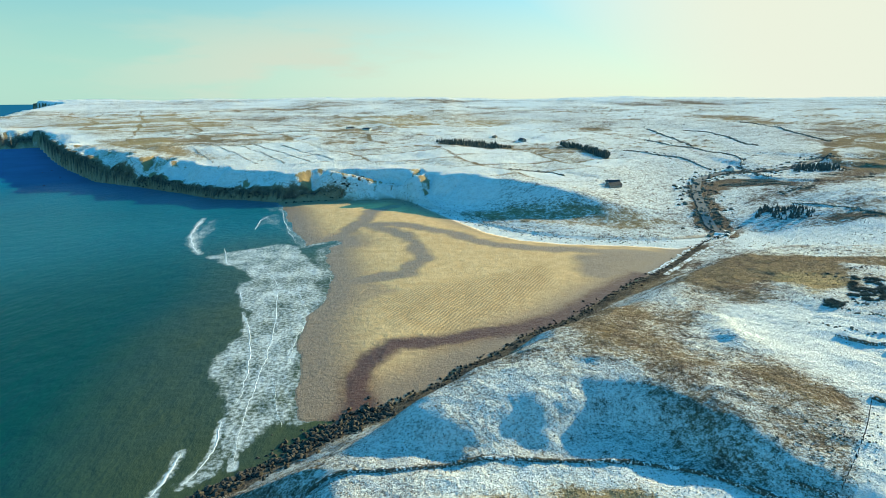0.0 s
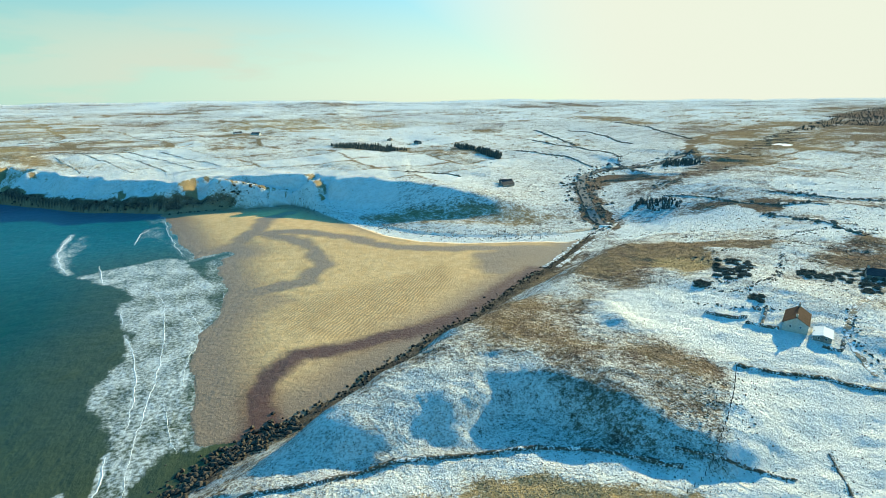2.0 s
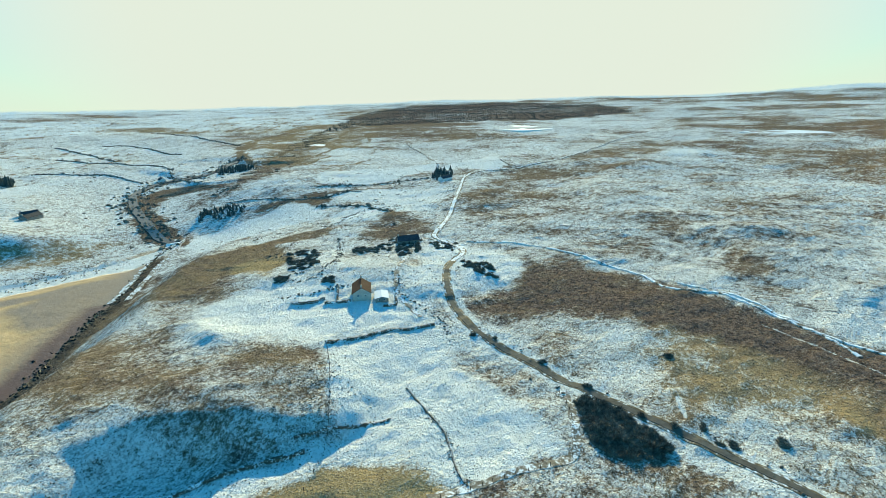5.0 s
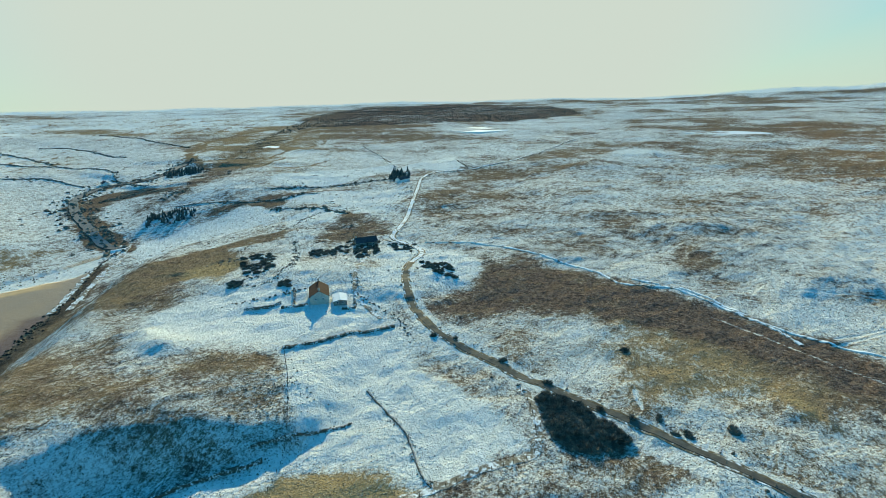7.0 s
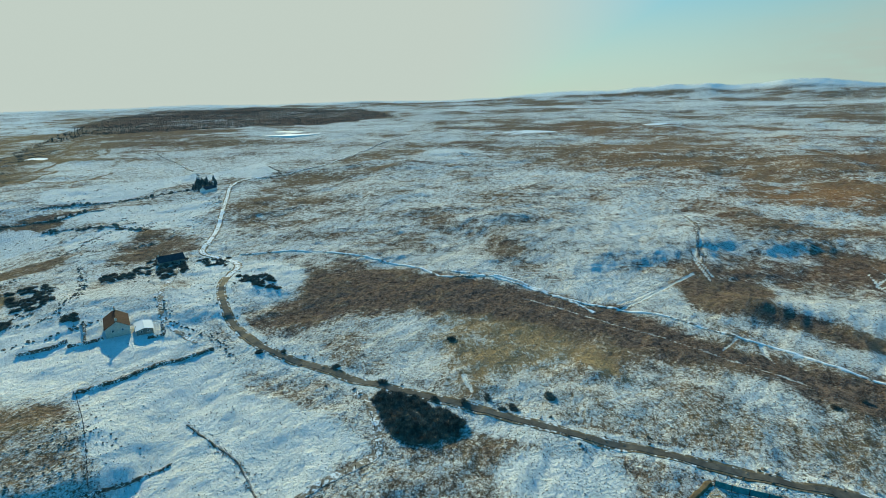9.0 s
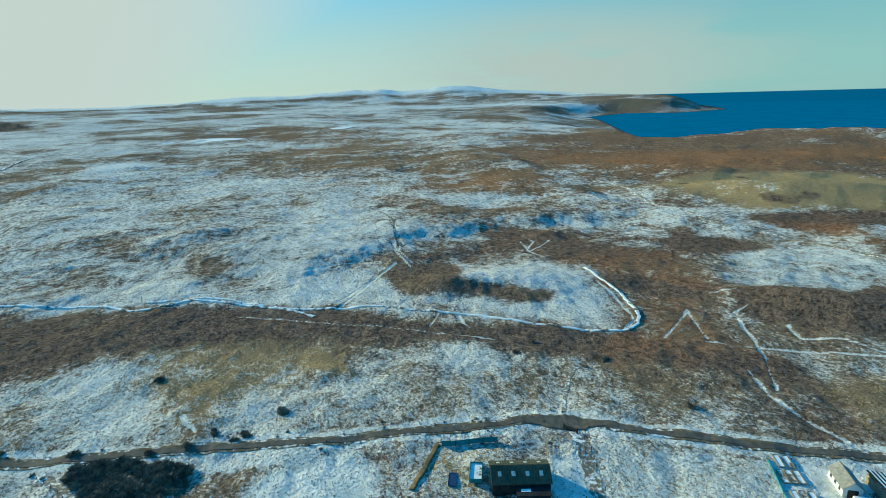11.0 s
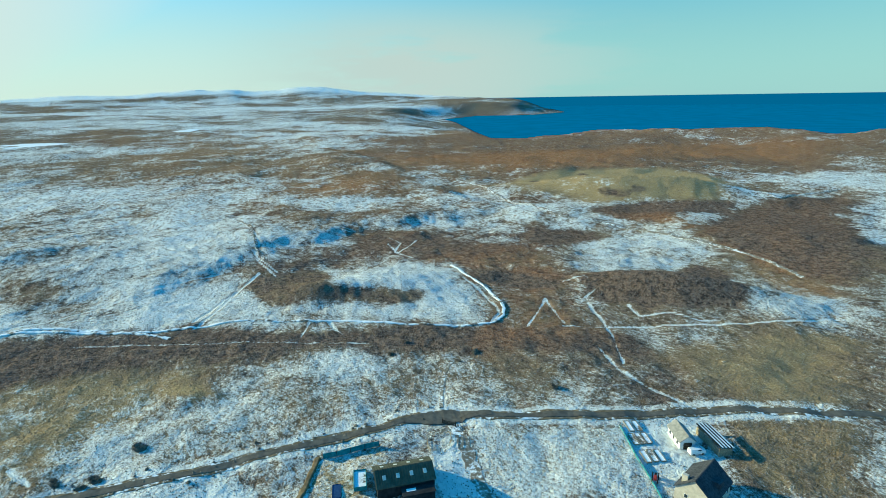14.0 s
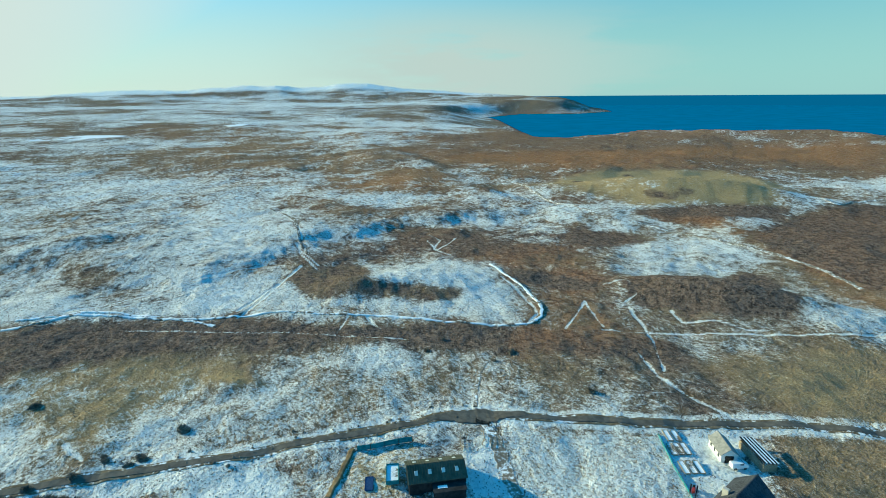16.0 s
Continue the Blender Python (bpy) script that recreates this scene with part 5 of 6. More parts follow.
# ---- houses and sheds ----
def gable(name, L, W, eave, ridge, material):
    """Walls of a house: L along y, W across x, with a gable at each end."""
    v = [(sx * W / 2, sy * L / 2, z) for sy in (-1, 1) for sx, z in ((-1, -0.8), (1, -0.8), (1, eave), (-1, eave))]
    v += [(0, -L / 2, ridge), (0, L / 2, ridge)]
    f = [(0, 1, 2, 8, 3), (5, 4, 7, 9, 6), (1, 5, 6, 2), (4, 0, 3, 7), (0, 4, 5, 1), (2, 6, 9, 8), (3, 8, 9, 7)]
    return mesh_of(name, v, f, material)


def slope(L, W, eave, ridge, material, side, over=0.35, thick=0.16, cuts=1):
    """One side of a roof, as a slab that overhangs; cuts: corrugations along it."""
    run, rise = W / 2, ridge - eave
    drop = over * rise / run
    ys = np.linspace(-L / 2 - over, L / 2 + over, 2 * cuts + 1)
    verts, faces = [], []
    for n, y in enumerate(ys):
        up = 0.06 * (n % 2) if cuts > 1 else 0.0
        verts += [(side * (run + over), y, eave - drop + 0.03), (side * (run + over), y, eave - drop + thick + up), (0, y, ridge + thick + up), (0, y, ridge + 0.03)]
    for n in range(len(ys) - 1):
        a, b = n * 4, n * 4 + 4
        faces += [(a + k, a + (k + 1) % 4, b + (k + 1) % 4, b + k) for k in range(4)]
    e = (len(ys) - 1) * 4
    faces += [(3, 2, 1, 0), (e, e + 1, e + 2, e + 3)]
    return mesh_of("roof_slope", verts, faces, material)


def window(parent, x, y, z, w, h, turn, frame_mat=WHITE_WALL):
    ob = part("window", box("frame", (w, 0.12, h), (0, 0, 0), frame_mat, 0.01), parent, "", pose(x, y, z, 0, 0, turn))
    part("pane", box("pane", (w - 0.18, 0.1, h - 0.18), (0, -0.03, 0), GLASS, 0.0), ob, "dark window pane")
    return ob


def chimney(parent, x, y, z, material=BRICK, pots=2):
    ob = part("chimney", box("chimney", (0.75, 0.9, 1.5), (0, 0, 0), material, 0.03), parent, "", pose(x, y, z))
    for k in range(pots):
        part("chimney_pot", box("chimney_pot", (0.24, 0.24, 0.5), (0, -0.22 + 0.44 * k, 0.95), CLAY, 0.05), ob, "clay chimney pot")


def house(name, x, y, turn, L, W, eave, ridge, walls, roof, label, category="house", z=None, stacks=(1, -1), openings=True, roof_label="", cuts=1):
    ob = base_at(name, x, y, turn, label, category, z=z)
    part("walls", gable("walls", L, W, eave, ridge, walls), ob)
    for side in (-1, 1):
        part("roof_slope", slope(L, W, eave, ridge, roof, side, cuts=cuts), ob, roof_label)
    part("ridge", box("ridge", (0.3, L + 0.7, 0.14), (0, 0, ridge + 0.17), roof, 0.03), ob)
    for s in stacks:
        chimney(ob, 0, s * (L / 2 - 0.5), ridge + 0.45)
    if openings:
        for sx in (-1, 1):
            for k in (-0.3, 0.0, 0.3):
                if k == 0.0 and sx == -1:
                    part("door", box("door", (0.12, 0.95, 2.0), (sx * (W / 2 + 0.01), 0, 1.0), DARK_TIMBER, 0.01), ob, "dark wooden door")
                else:
                    window(ob, sx * (W / 2 + 0.01), k * L, eave * 0.55, 0.95, 1.15, 90 * sx)
        for sy in (-1, 1):
            window(ob, W * 0.2, sy * (L / 2 + 0.01), eave * 0.6, 0.8, 1.0, 0 if sy < 0 else 180)
            window(ob, -W * 0.2, sy * (L / 2 + 0.01), eave * 0.6, 0.8, 1.0, 0 if sy < 0 else 180)
    return ob


def turn_of(a, b):
    """The turn whose y axis runs from a to b."""
    return math.degrees(math.atan2(-(b[0] - a[0]), b[1] - a[1]))


# the red-roofed farmhouse, its snowy annex and garden walls
RH = ((170.8, 163.0), (180.2, 171.8))
farm = house("farmhouse", 168.1, 161.4, turn_of(*RH), 14.0, 8.0, 2.7, 5.2, HARL, RUST_ROOF, "cream farmhouse with a rusty red roof in snow", roof_label="rusty red roof slope")
annex = house("outbuilding", 169.8, 151.2, turn_of(*RH), 9.0, 5.6, 1.5, 2.2, STONE_WALL, SNOW_ROOF, "low stone outbuilding with a snow-covered roof", "outbuilding", stacks=(), roof_label="snow-covered roof slope")
for line in ([(x - 7.4, y - 6) for x, y in way] for way in ([(162.5, 170.5), (168.2, 175.5), (176, 183)], [(159, 174), (162.5, 170.5), (167, 166.2)], [(171.5, 151.5), (175, 147.5), (183, 154)], [(150, 186), (156, 180), (163, 178)])):
    tagged(ribbon("garden_wall", line, 0.9, DYKE, 0.0, 0.8, 0.5, high=0.9), "low stone garden wall with snow on top", "wall", "farm walls", kind="structure")


def big_shed():
    """The long dark shed with a mossy roof and eight skylights, and its lean-to."""
    a, b = (96.9, -44.6), (92.2, -56.6)
    ob = base_at("shed", 95.4, -50.9, turn_of(a, b), "long dark shed with a mossy corrugated roof", "shed")
    L, W, eave, ridge = 13.2, 7.6, 3.1, 4.9
    part("walls", gable("walls", L, W, eave, ridge, DARK_CLAD), ob, "black clad walls")
    for side in (-1, 1):
        roof = part("roof_slope", slope(L, W, eave, ridge, OLIVE_ROOF, side, cuts=24), ob, "mossy olive corrugated roof slope")
        tilt = math.degrees(math.atan2(ridge - eave, W / 2)) * side
        for k in range(4):
            m = pose(side * W * 0.26, (-0.36 + 0.24 * k) * L, eave + (ridge - eave) * 0.48 + 0.24, 0, tilt, 0)
            part("skylight", box("skylight", (1.15, 0.8, 0.06), (0, 0, 0), SKYLIGHT, 0.02), roof, "pale plastic skylight", m)
    lean = part("lean_to", box("lean_to", (3.2, 7.2, 2.4), (0, 0, 0), DARK_CLAD, 0.05), ob, "black lean-to", pose(W / 2 * SHED_NEAR + 1.5 * SHED_NEAR, 2.4, 1.0))
    part("lean_to_roof", box("lean_to_roof", (3.5, 7.6, 0.14), (0, 0, 1.3), DARK_CLAD, 0.03), lean)
    part("snow_patch", box("snow_patch", (0.9, 2.2, 0.08), (0, -1.6, 1.42), SNOW_ROOF, 0.03), lean, "patch of snow on the lean-to")
    for sy in (-1, 1):
        part("door", box("door", (2.4, 0.12, 2.5), (0, sy * (L / 2 + 0.02), 1.25), DARK_TIMBER, 0.02), ob, "wide dark timber door")
    return ob


SHED_NEAR = 1
big_shed()


def frame_box(name, x, y, turn, L, W, H, rim, inner, label, category, group=""):
    """A low frame: four boards round a bed."""
    ob = base_at(name, x, y, turn, label, category, group)
    for s in (-1, 1):
        part("board", box("board", (0.12, L, H), (s * W / 2, 0, H / 2), rim, 0.02), ob)
        part("board", box("board", (W, 0.12, H), (0, s * L / 2, H / 2), rim, 0.02), ob)
    part("bed", box("bed", (W - 0.14, L - 0.14, H * 0.7), (0, 0, H * 0.35), inner, 0.03), ob, "snow-dusted bed")
    return ob


frame_box("cold_frame", 101.6, -42.7, turn_of((99, -41.4), (104.6, -44.2)) , 6.0, 2.9, 1.1, TEAL, DRIFT, "teal netted cold frame with snow inside", "cold frame")
frame_box("sandpit", 102.4, -37.0, turn_of((100.3, -36), (104.4, -38)), 4.4, 1.9, 0.3, BLUE, BLUE, "low dark blue tarpaulin-covered pit", "pit")
bed = frame_box("raised_bed", 73.4, -108.2, turn_of((74, -107.7), (69.6, -105)), 4.6, 1.3, 0.35, TIMBER, DRIFT, "timber raised bed dusted with snow", "raised bed", "garden beds")
for x, y in ((72.6, -109.8), (71.8, -111.4), (67.3, -104.6), (66.5, -106.3), (65.6, -108.0), (77.5, -112.0), (76.5, -114.0)):
    at = bed.matrix_basis.copy()
    at.translation = (x, y, ground_z(x, y))
    copy_thing(bed, at)


def net_fence(name, line, material, label, high=1.6, gap=2.6, post_mat=DARK_TIMBER, rails=0, net=True):
    pts = smooth_line(line, gap)
    ob = base_at(name, *pts[0], 0, label, "fence")
    o = ob.matrix_basis.translation
    post = box("post", (0.14, 0.14, high + 0.5), (0, 0, high / 2 - 0.2), post_mat, 0.02)
    zs = terrain(pts[:, 0], pts[:, 1])
    for p, z in zip(pts, zs):
        part("post", post, ob, "", pose(p[0] - o.x, p[1] - o.y, z - o.z))
    for (a, za), (b, zb) in zip(zip(pts, zs), zip(pts[1:], zs[1:])):
        if net:
            v = [(a[0] - o.x, a[1] - o.y, za - o.z + 0.05), (b[0] - o.x, b[1] - o.y, zb - o.z + 0.05), (b[0] - o.x, b[1] - o.y, zb - o.z + high), (a[0] - o.x, a[1] - o.y, za - o.z + high)]
            n = np.array([-(b - a)[1], (b - a)[0]]) / np.linalg.norm(b - a) * 0.03
            w = [(q[0] + n[0], q[1] + n[1], q[2]) for q in v]
            part("panel", mesh_of("panel", v + w, [(0, 1, 2, 3), (7, 6, 5, 4), (0, 4, 5, 1), (2, 6, 7, 3), (1, 5, 6, 2), (4, 0, 3, 7)], material), ob)
        for k in range(rails):
            h = high * (k + 1) / (rails + 0.3)
            v = []
            for q, z in ((a, za), (b, zb)):
                v += [(q[0] - o.x, q[1] - o.y, z - o.z + h + e) for e in (-0.06, 0.06)] + [(q[0] - o.x + 0.06, q[1] - o.y + 0.06, z - o.z + h)]
            part("rail", mesh_of("rail", v, [(0, 3, 4, 1), (1, 4, 5, 2), (2, 5, 3, 0)], post_mat), ob)
    return ob


net_fence("windbreak_fence", [(115.4, -39.4), (113.2, -46.0), (110.8, -53.0)], TEAL, "teal windbreak netting on posts beside the road")
net_fence("garden_fence", [(79.2, -110.2), (69.5, -103.3), (61.0, -97.6), (54.0, -93.0)], TEAL, "low teal netting fence beside the garden", 0.6)
net_fence("sheep_pen", [(106.5, -65.1), (104.5, -70.5), (99.7, -67.6), (101.3, -62.5), (106.5, -65.1)], TIMBER, "timber railed sheep pen in the snow", 1.2, 1.8, TIMBER, 3, False)
net_fence("field_fence", FENCE_C, TIMBER, "row of thin weathered fence posts in snow", 1.1, 2.6, DARK_TIMBER, 0, False)
net_fence("field_fence", [(x - 1.5, y) for x, y in TRACK_E], TIMBER, "row of thin weathered fence posts beside a track", 1.1, 3.0, DARK_TIMBER, 0, False)
net_fence("field_fence", [(105.0, -76.0), (95.0, -71.5), (78.5, -65.0)], TIMBER, "row of thin weathered fence posts beside a track", 1.1, 2.5, DARK_TIMBER, 0, False)
tagged(ribbon("earth_bank", [(116.6, -38.6), (110, -33.2), (103, -27)], 1.6, EARTH, 0.0, 1.0, 0.3, high=0.5), "bare brown earth bank beside a ditch", "bank", kind="structure")


def field_gate(x, y, turn):
    ob = base_at("field_gate", x, y, turn, "dark timber field gate with heavy posts", "gate")
    for s in (-1, 1):
        part("gate_post", box("gate_post", (0.3, 0.3, 1.9), (0, s * 1.9, 0.75), DARK_TIMBER, 0.03), ob)
    for k in range(5):
        part("rail", box("rail", (0.08, 3.5, 0.14), (0, 0, 0.3 + 0.24 * k), DARK_TIMBER, 0.01), ob)
    part("brace", box("brace", (0.07, 0.14, 1.3), (0.06, 0, 0.8), DARK_TIMBER, 0.01), ob)


field_gate(107.6, -73.2, turn_of((109.2, -71.9), (105.7, -74.2)))

# the croft: house, white outbuilding, striped shelter, van and tractor
CROFT = turn_of((52.7, -107.9), (51.4, -98.0))
croft = house("croft_house", 51.6, -102.6, CROFT, 10.0, 8.2, 3.4, 6.8, HARL, SLATE, "croft house with a dark slate roof and cream gables", roof_label="dark slate roof slope", stacks=())
part("dormer", box("dormer", (2.2, 2.4, 1.9), (-2.6, -0.5, 4.6), SLATE, 0.08), croft, "slate-hung dormer")
chimney_stack = part("outer_chimney", box("outer_chimney", (1.3, 0.9, 6.6), (2.6, 3.6, 3.0), HARL, 0.05), croft, "cream chimney breast")
white_barn = house("outbuilding", 65.9, -118.0, turn_of((69.6, -118.9), (63.6, -114.8)), 7.0, 3.9, 2.4, 3.9, WHITE_WALL, GREY_ROOF, "small white outbuilding with a grey roof", "outbuilding", stacks=(), roof_label="grey roof slope", cuts=12)
part("garage_door", box("garage_door", (2.0, 0.14, 2.0), (0, 3.52, 1.0), DARK_TIMBER, 0.02), white_barn, "dark garage door")


def striped_shelter():
    a, b = (64.8, -126.2), (55.4, -121.2)
    ob = base_at("shelter", 60.2, -123.6, turn_of(a, b), "open timber shelter with a black and white striped roof", "shelter")
    L, W, low, high = 9.8, 3.5, 2.2, 2.8
    for sx in (-1, 1):
        for k in range(5):
            part("post", box("post", (0.2, 0.2, 2.4), (sx * (W / 2 - 0.2), (-0.48 + 0.24 * k) * L, 1.1), TIMBER, 0.02), ob)
    part("wall", box("wall", (0.12, L, 2.3), (W / 2, 0, 1.0), TIMBER, 0.02), ob, "pale timber back wall")
    for s in (-1, 1):
        part("end_wall", box("end_wall", (W, 0.12, 2.2), (0, s * L / 2, 1.0), TIMBER, 0.02), ob, "pale timber end wall")
    for k in range(8):
        x = -W / 2 + (k + 0.5) * (W + 0.4) / 8 - 0.2
        part("roof_strip", box("roof_strip", ((W + 0.4) / 8 - 0.02, L + 0.6, 0.1), (x, 0, 2.45 + 0.06 * k), DARK_CLAD if k % 2 else WHITE_SHEET, 0.01), ob, "black roof strip" if k % 2 else "white roof strip")


striped_shelter()


def van(x, y, turn):
    ob = base_at("car", x, y, turn, "small white van parked in the snowy yard", "car")
    bm = bmesh.new()
    bmesh.ops.create_cube(bm, size=1)
    bmesh.ops.subdivide_edges(bm, edges=bm.edges[:], cuts=2, use_grid_fill=True)
    for v in bm.verts:
        cx, cy, cz = v.co
        if cz > 0.1 and cy > 0.1:
            cz -= 0.26 * (cy - 0.1) / 0.4
        k = 0.86 if cz > 0.3 else 1.0
        v.co = Vector((cx * 1.7 * k, cy * 4.1, 1.0 + cz * 1.35))
    bmesh.ops.bevel(bm, geom=bm.edges[:], offset=0.06, segments=1, affect="EDGES")
    mesh = bpy.data.meshes.new("body")
    bm.to_mesh(mesh)
    bm.free()
    mesh.materials.append(WHITE_PAINT)
    part("body", mesh, ob)
    part("windscreen", box("windscreen", (1.35, 0.08, 0.55), (0, 0, 0), GLASS, 0.02), ob, "dark windscreen", pose(0, 1.0, 1.52, 35))
    for sx in (-1, 1):
        part("side_window", box("side_window", (0.06, 0.9, 0.42), (sx * 0.79, 0.3, 1.42), GLASS, 0.02), ob, "dark side window")
        for sy in (-1, 1):
            wheel = part("wheel", box("wheel", (0.2, 0.62, 0.62), (0, 0, 0), RUBBER, 0.16), ob, "", pose(sx * 0.8, sy * 1.25, 0.31))
            part("hub", box("hub", (0.03, 0.3, 0.3), (sx * 0.11, 0, 0), GREY_ROOF, 0.08), wheel)


van(60.7, -116.4, turn_of((63.2, -114.9), (61.6, -118)))


def tractor(x, y, turn):
    ob = base_at("tractor", x, y, turn, "small red and black tractor by the garden fence", "tractor")
    part("bonnet", box("bonnet", (0.7, 1.4, 0.7), (0, 0.7, 1.0), RED_PAINT, 0.08), ob, "red bonnet")
    part("seat", box("seat", (0.5, 0.5, 0.6), (0, -0.6, 1.1), RUBBER, 0.1), ob)
    for sx in (-1, 1):
        part("wheel", box("wheel", (0.3, 1.2, 1.2), (sx * 0.65, -0.6, 0.6), RUBBER, 0.35), ob, "large rear wheel")
        part("wheel", box("wheel", (0.2, 0.7, 0.7), (sx * 0.55, 1.1, 0.35), RUBBER, 0.2), ob, "small front wheel")


tractor(60.9, -98.9, 30)

# far cottages
for n, (x, y) in enumerate(COTTAGES_A[:2] + COTTAGES_A[3:] + COTTAGES_B):
    far = math.hypot(x, y)
    house("cottage", x, y, (50 + 37 * n) % 180, 12 + 3 * (n % 3) + far / 250, 6.2 + far / 500, 2.8, 5.4, WHITE_WALL if n % 2 else STONE_WALL, SLATE, "distant cottage with a slate roof in snowy fields", "cottage",
          stacks=(1, -1) if n % 2 else (1,), openings=far < 500)


# ---- bushes, trees and rocks ----
def thicket(ring, count, size, seed):
    rng = np.random.default_rng(seed)
    spots = spots_in(ring, count, rng)
    c = spots.mean(0)
    ob = base_at("gorse_thicket", c[0], c[1], 0, "dense dark thicket of leafless gorse in snow", "thicket", "gorse thickets")
    o = ob.matrix_basis.translation
    for (x, y), z in zip(spots, terrain(spots[:, 0], spots[:, 1])):
        s = size * (0.6 + 0.7 * rng.random())
        m = pose(x - o.x, y - o.y, z - o.z, 0, 0, rng.random() * 360) @ Matrix.Diagonal((s * (0.8 + 0.5 * rng.random()), s, s * (0.6 + 0.3 * rng.random()), 1))
        part("bush", BUSHES[rng.integers(5)], ob, "", m)


for n, (ring, count, size) in enumerate(((GORSE_A, 290, 1.7), (GORSE_B, 85, 1.6), (GORSE_C, 60, 1.4), (GORSE_D, 80, 1.5), (GORSE_E, 36, 1.4), (GORSE_F, 16, 1.6), (GORSE_G, 16, 1.5), (GORSE_H, 44, 1.6))):
    thicket(ring, count, size, 100 + n)

for n, (x, y) in enumerate(SHRUBS_A + SHRUBS_B):
    s = 0.9 + 0.6 * RNG.random()
    ob = new("gorse_bush", BUSHES[n % 5])
    ob.matrix_basis = pose(x, y, ground_z(x, y), 0, 0, 47 * n) @ Matrix.Diagonal((s * 1.4, s, s * 0.8, 1))
    tagged(ob, "single dark gorse bush on the open moor", "bush", "lone bushes")


def scrub_along(name, lines, count, size, spread, label, category, seed, material=GORSE):
    """Low scrub in one mesh along lines."""
    rng = np.random.default_rng(seed)
    shapes = []
    pts = np.concatenate([smooth_line(line, 1.0) for line in lines])
    pick = pts[rng.integers(len(pts), size=count)] + rng.normal(size=(count, 2)) * spread
    for (x, y), z in zip(pick, terrain(pick[:, 0], pick[:, 1])):
        v, f = rock_shape(rng, size * (0.4 + 0.9 * rng.random()), 0.8)
        shapes.append((v + (x, y, z + 0.1), f))
    return tagged(new(name, many(name, shapes, material)), label, category, kind="stuff")


scrub_along("dyke_scrub", [RIDGE_WALL, WALL_A[3:], HEDGE_D, WALL_B], 800, 0.22, 0.7, "dark scrub growing along the field dykes", "scrub", 11)
scrub_along("roadside_scrub", [ROAD_A[3:14], ROAD_W[1:8]], 160, 0.5, 3.2, "low dark scrub beside the road", "scrub", 12)
scrub_along("river_scrub", [RIVER], 420, 2.2, 12, "dark scrub along the river banks", "scrub", 13)
scrub_along("far_scrub", [DYKE_A, DYKE_B, DYKE_C, DYKE_D, DYKE_E, DYKE_F, DYKE_G, DYKE_I, DYKE_J, DYKE_K], 700, 2.0, 3.0, "dark scrub along distant field edges", "scrub", 24)
scrub_along("hill_scrub", [[(80, 106), (92, 112), (104, 118), (112, 124)]], 120, 0.3, 6, "dark scrub on the snowy hillside", "scrub", 14)
def scrub_in(name, ring, count, size, seed, label):
    """Patchy low scrub in one mesh over a piece of land."""
    rng = np.random.default_rng(seed)
    p = spots_in(ring, count * 6, rng)
    p = p[fractal(p[:, 0], p[:, 1] * 2.0, size * 18, seed) > 0.6][:count]
    shapes = []
    for (x, y), z in zip(p, terrain(p[:, 0], p[:, 1])):
        v, f = rock_shape(rng, size * (0.4 + 0.9 * rng.random()), 0.4)
        shapes.append((v + (x, y, z + 0.1), f))
    tagged(new(name, many(name, shapes, GORSE)), label, "scrub", kind="stuff")


scrub_along("hedge_scrub", HEDGES, 900, 0.5, 1.1, "dark leafless scrub along the croft boundaries", "scrub", 25)
scrub_in("field_scrub", P_FIELDS_S, 700, 0.9, 31, "dark scrub scattered over the snowy crofts")
scrub_in("valley_scrub", P_VALLEY, 300, 1.8, 32, "dark scrub scattered over the snowy valley")
scrub_in("bank_scrub", P_RIVERBANK, 500, 1.8, 33, "dark scrub on the river banks")
scrub_in("slope_scrub", P_DARK_SLOPE, 600, 2.2, 34, "dark scrub on the far slope")
scrub_along("shore_rocks", [SHORE_NEAR], 900, 0.75, 2.2, "dark boulders heaped along the foot of the hill", "rocks", 15, SHORE_ROCK)
scrub_along("point_rocks", [SHORE_NEAR[:6]], 700, 1.1, 4.0, "dark boulders heaped at the rocky point", "rocks", 16, SHORE_ROCK)
scrub_along("cliff_rocks", [CLIFF_FOOT[:10]], 420, 1.5, 3.0, "dark fallen rocks at the cliff foot", "rocks", 17, SHORE_ROCK)
scrub_along("skerries", [SKERRIES], 60, 4.5, 7.0, "low dark skerries in the sea", "rocks", 18, SHORE_ROCK)
scrub_along("dune_scrub", [DUNE_FOOT[1:9]], 700, 0.6, 8.0, "dark scrub along the top of the snowy beach bank", "scrub", 19)


def conifer(rng, x, y, z, h):
    shapes = []
    for base, top, wide in ((0.08, 0.5, 0.30), (0.32, 0.78, 0.22), (0.58, 1.0, 0.14)):
        a = np.linspace(0, 2 * math.pi, 7)[:-1] + rng.random()
        w = wide * h * (0.75 + 0.5 * rng.random(6))
        ring = np.stack([np.cos(a) * w, np.sin(a) * w, base * h + 0.04 * h * rng.normal(size=6)], 1)
        v = np.concatenate([ring, [[0, 0, top * h]]]) + (x, y, z)
        shapes.append((v, np.array([[k, (k + 1) % 6, 6] for k in range(6)])))
    return shapes


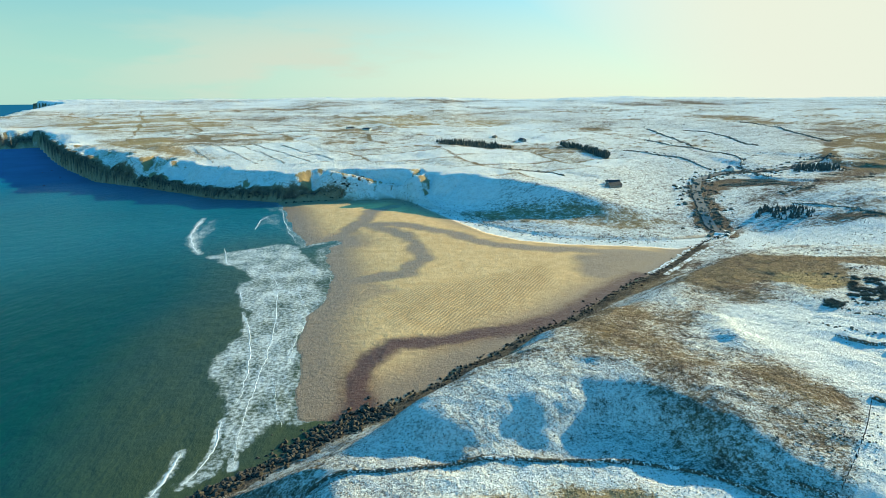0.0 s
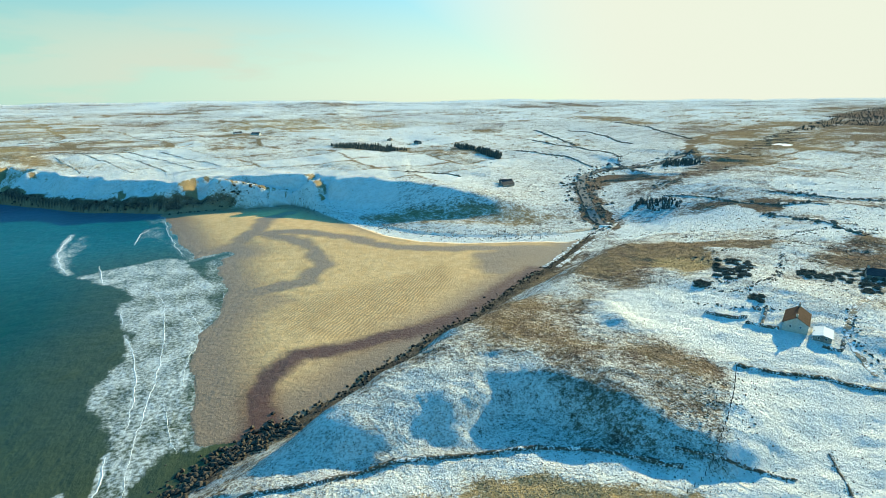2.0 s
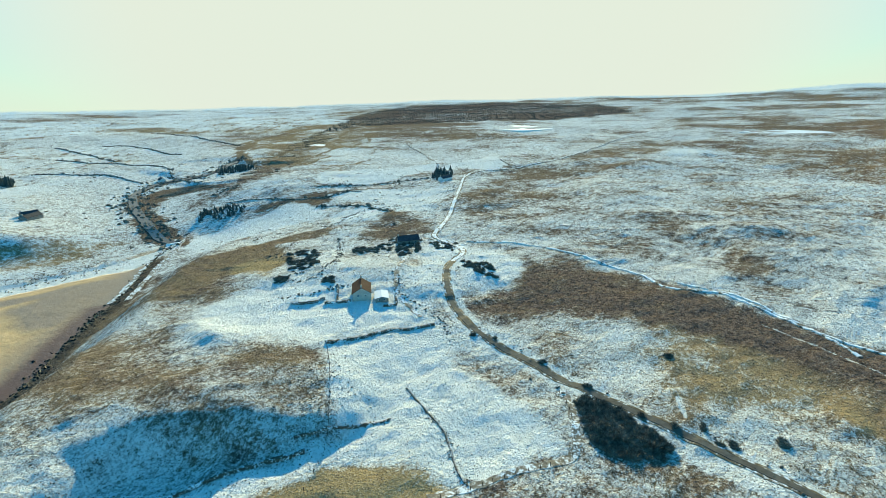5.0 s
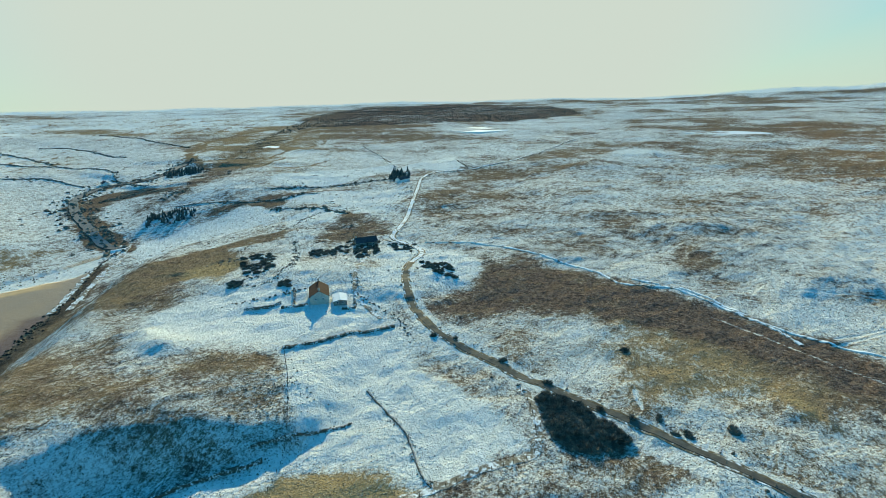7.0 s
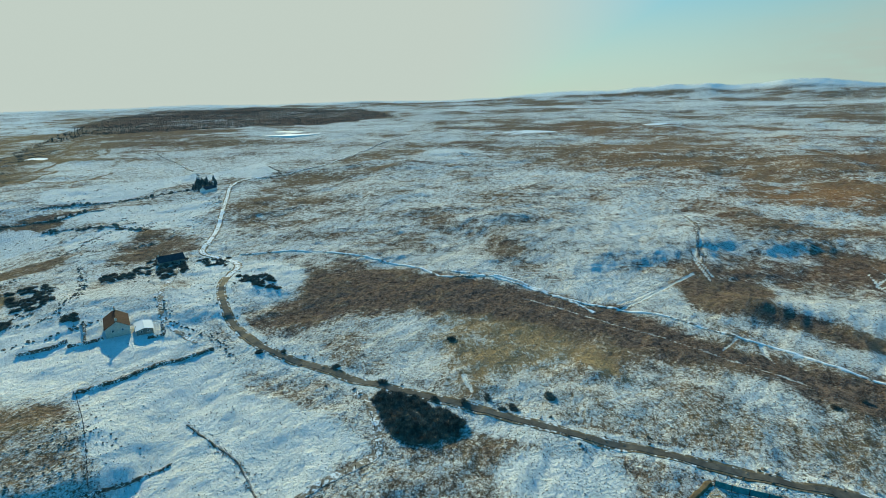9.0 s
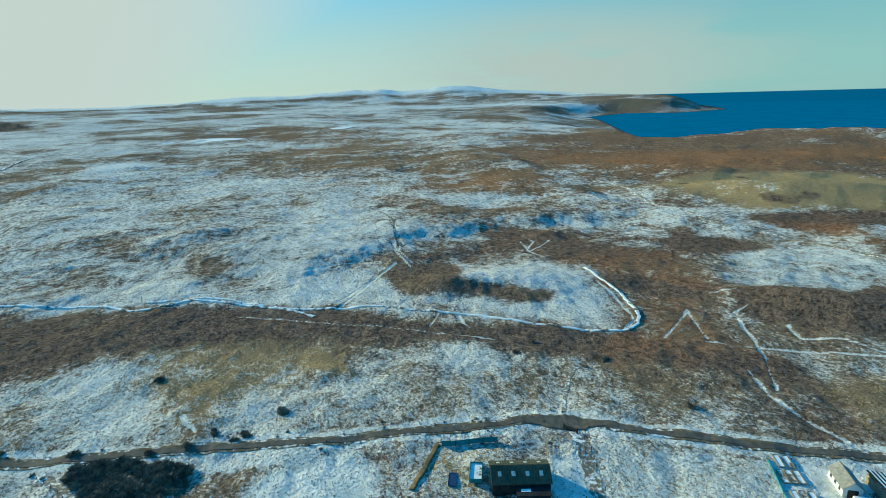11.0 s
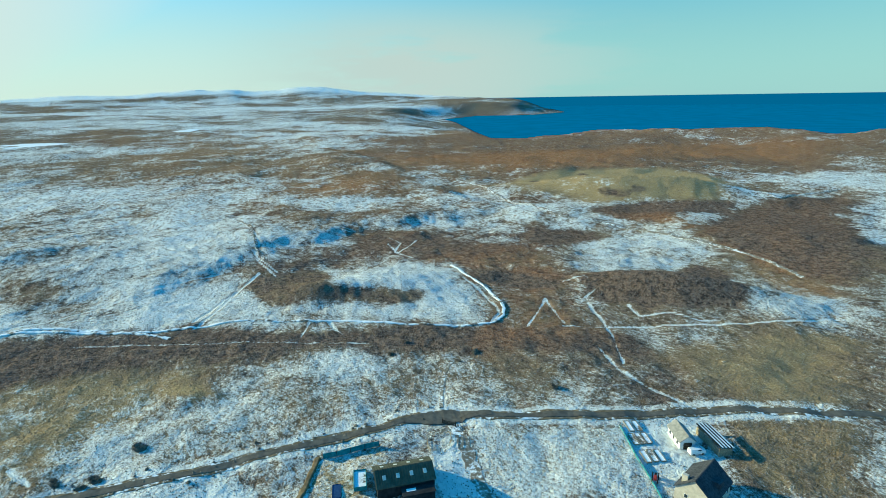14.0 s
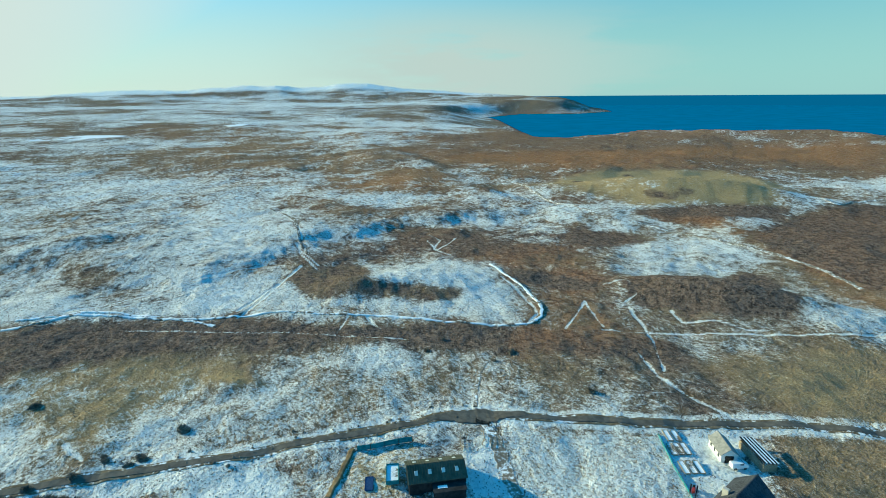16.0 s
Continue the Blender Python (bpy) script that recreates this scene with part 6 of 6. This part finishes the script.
def wood(name, ring, count, height, seed, label):
    rng = np.random.default_rng(seed)
    spots = spots_in(ring, count, rng)
    spots = spots[fractal(spots[:, 0], spots[:, 1], height * 5, seed) > 0.36]
    shapes = []
    for (x, y), z in zip(spots, terrain(spots[:, 0], spots[:, 1])):
        shapes += conifer(rng, x, y, z - 0.3, height * (0.6 + 0.7 * rng.random()))
    tagged(new(name, many(name, shapes, CONIFER)), label, "wood", kind="stuff")


wood("plantation", WOOD_A, 420, 5.5, 1, "dark conifer plantation among snowy fields")
wood("plantation", WOOD_B, 300, 7, 2, "dark conifer shelter belt among snowy fields")
wood("plantation", WOOD_C, 110, 4.5, 3, "dark trees beside the river")
wood("plantation", WOOD_D, 60, 7, 4, "dark trees round a farm")
wood("plantation", WOOD_E, 140, 5.5, 5, "dark conifers by the upper river")
wood("forest", FOREST, 9000, 5, 6, "wide dark conifer forest on the far moor")


# ---- heather tussocks over the near ground ----
def tussocks(count, seed):
    rng = np.random.default_rng(seed)
    a = np.radians(rng.uniform(-38, 166, count))
    r = 85 * (560 / 85) ** rng.random(count)
    x, y = r * np.sin(a), r * np.cos(a)
    keep = signed(x, y, LAND) > 4
    for ring, share in ((P_UPPER_FIELD, 0.1), (P_HOUSE_FIELD, 0.35), (P_STRAW_FIELD, 0.5)):
        keep &= ~(inside(x, y, ring) & (rng.random(count) > share))
    road_d, _ = from_line(x, y, ROAD)
    keep &= road_d > 2.6
    for cx, cy, rad in ((167.5, 158, 12), (95.4, -51, 9), (52, -103, 8), (62, -118, 9)):
        keep &= np.hypot(x - cx, y - cy) > rad
    x, y = x[keep], y[keep]
    z = terrain(x, y)
    n = len(x)
    h = rng.uniform(0.08, 0.26, n) * (0.8 + r[keep] / 500)
    verts = np.zeros((n, 4, 3))
    for k in range(3):
        ang = rng.random(n) * 0.8 + k * 2.094
        w = h * rng.uniform(0.7, 1.3, n)
        verts[:, k] = np.stack([x + np.cos(ang) * w, y + np.sin(ang) * w, z - 0.08], 1)
    verts[:, 3] = np.stack([x + rng.normal(size=n) * 0.08, y + rng.normal(size=n) * 0.08, z + h], 1)
    faces = (np.arange(n)[:, None, None] * 4 + np.array([[0, 1, 3], [1, 2, 3], [2, 0, 3]])).reshape(-1, 3)
    return tagged(new("tussocks", many("tussocks", [(verts.reshape(-1, 3), faces)], HEATHER)), "brown heather and grass tussocks poking through snow", "tussocks", kind="stuff")


tussocks(85000, 5)
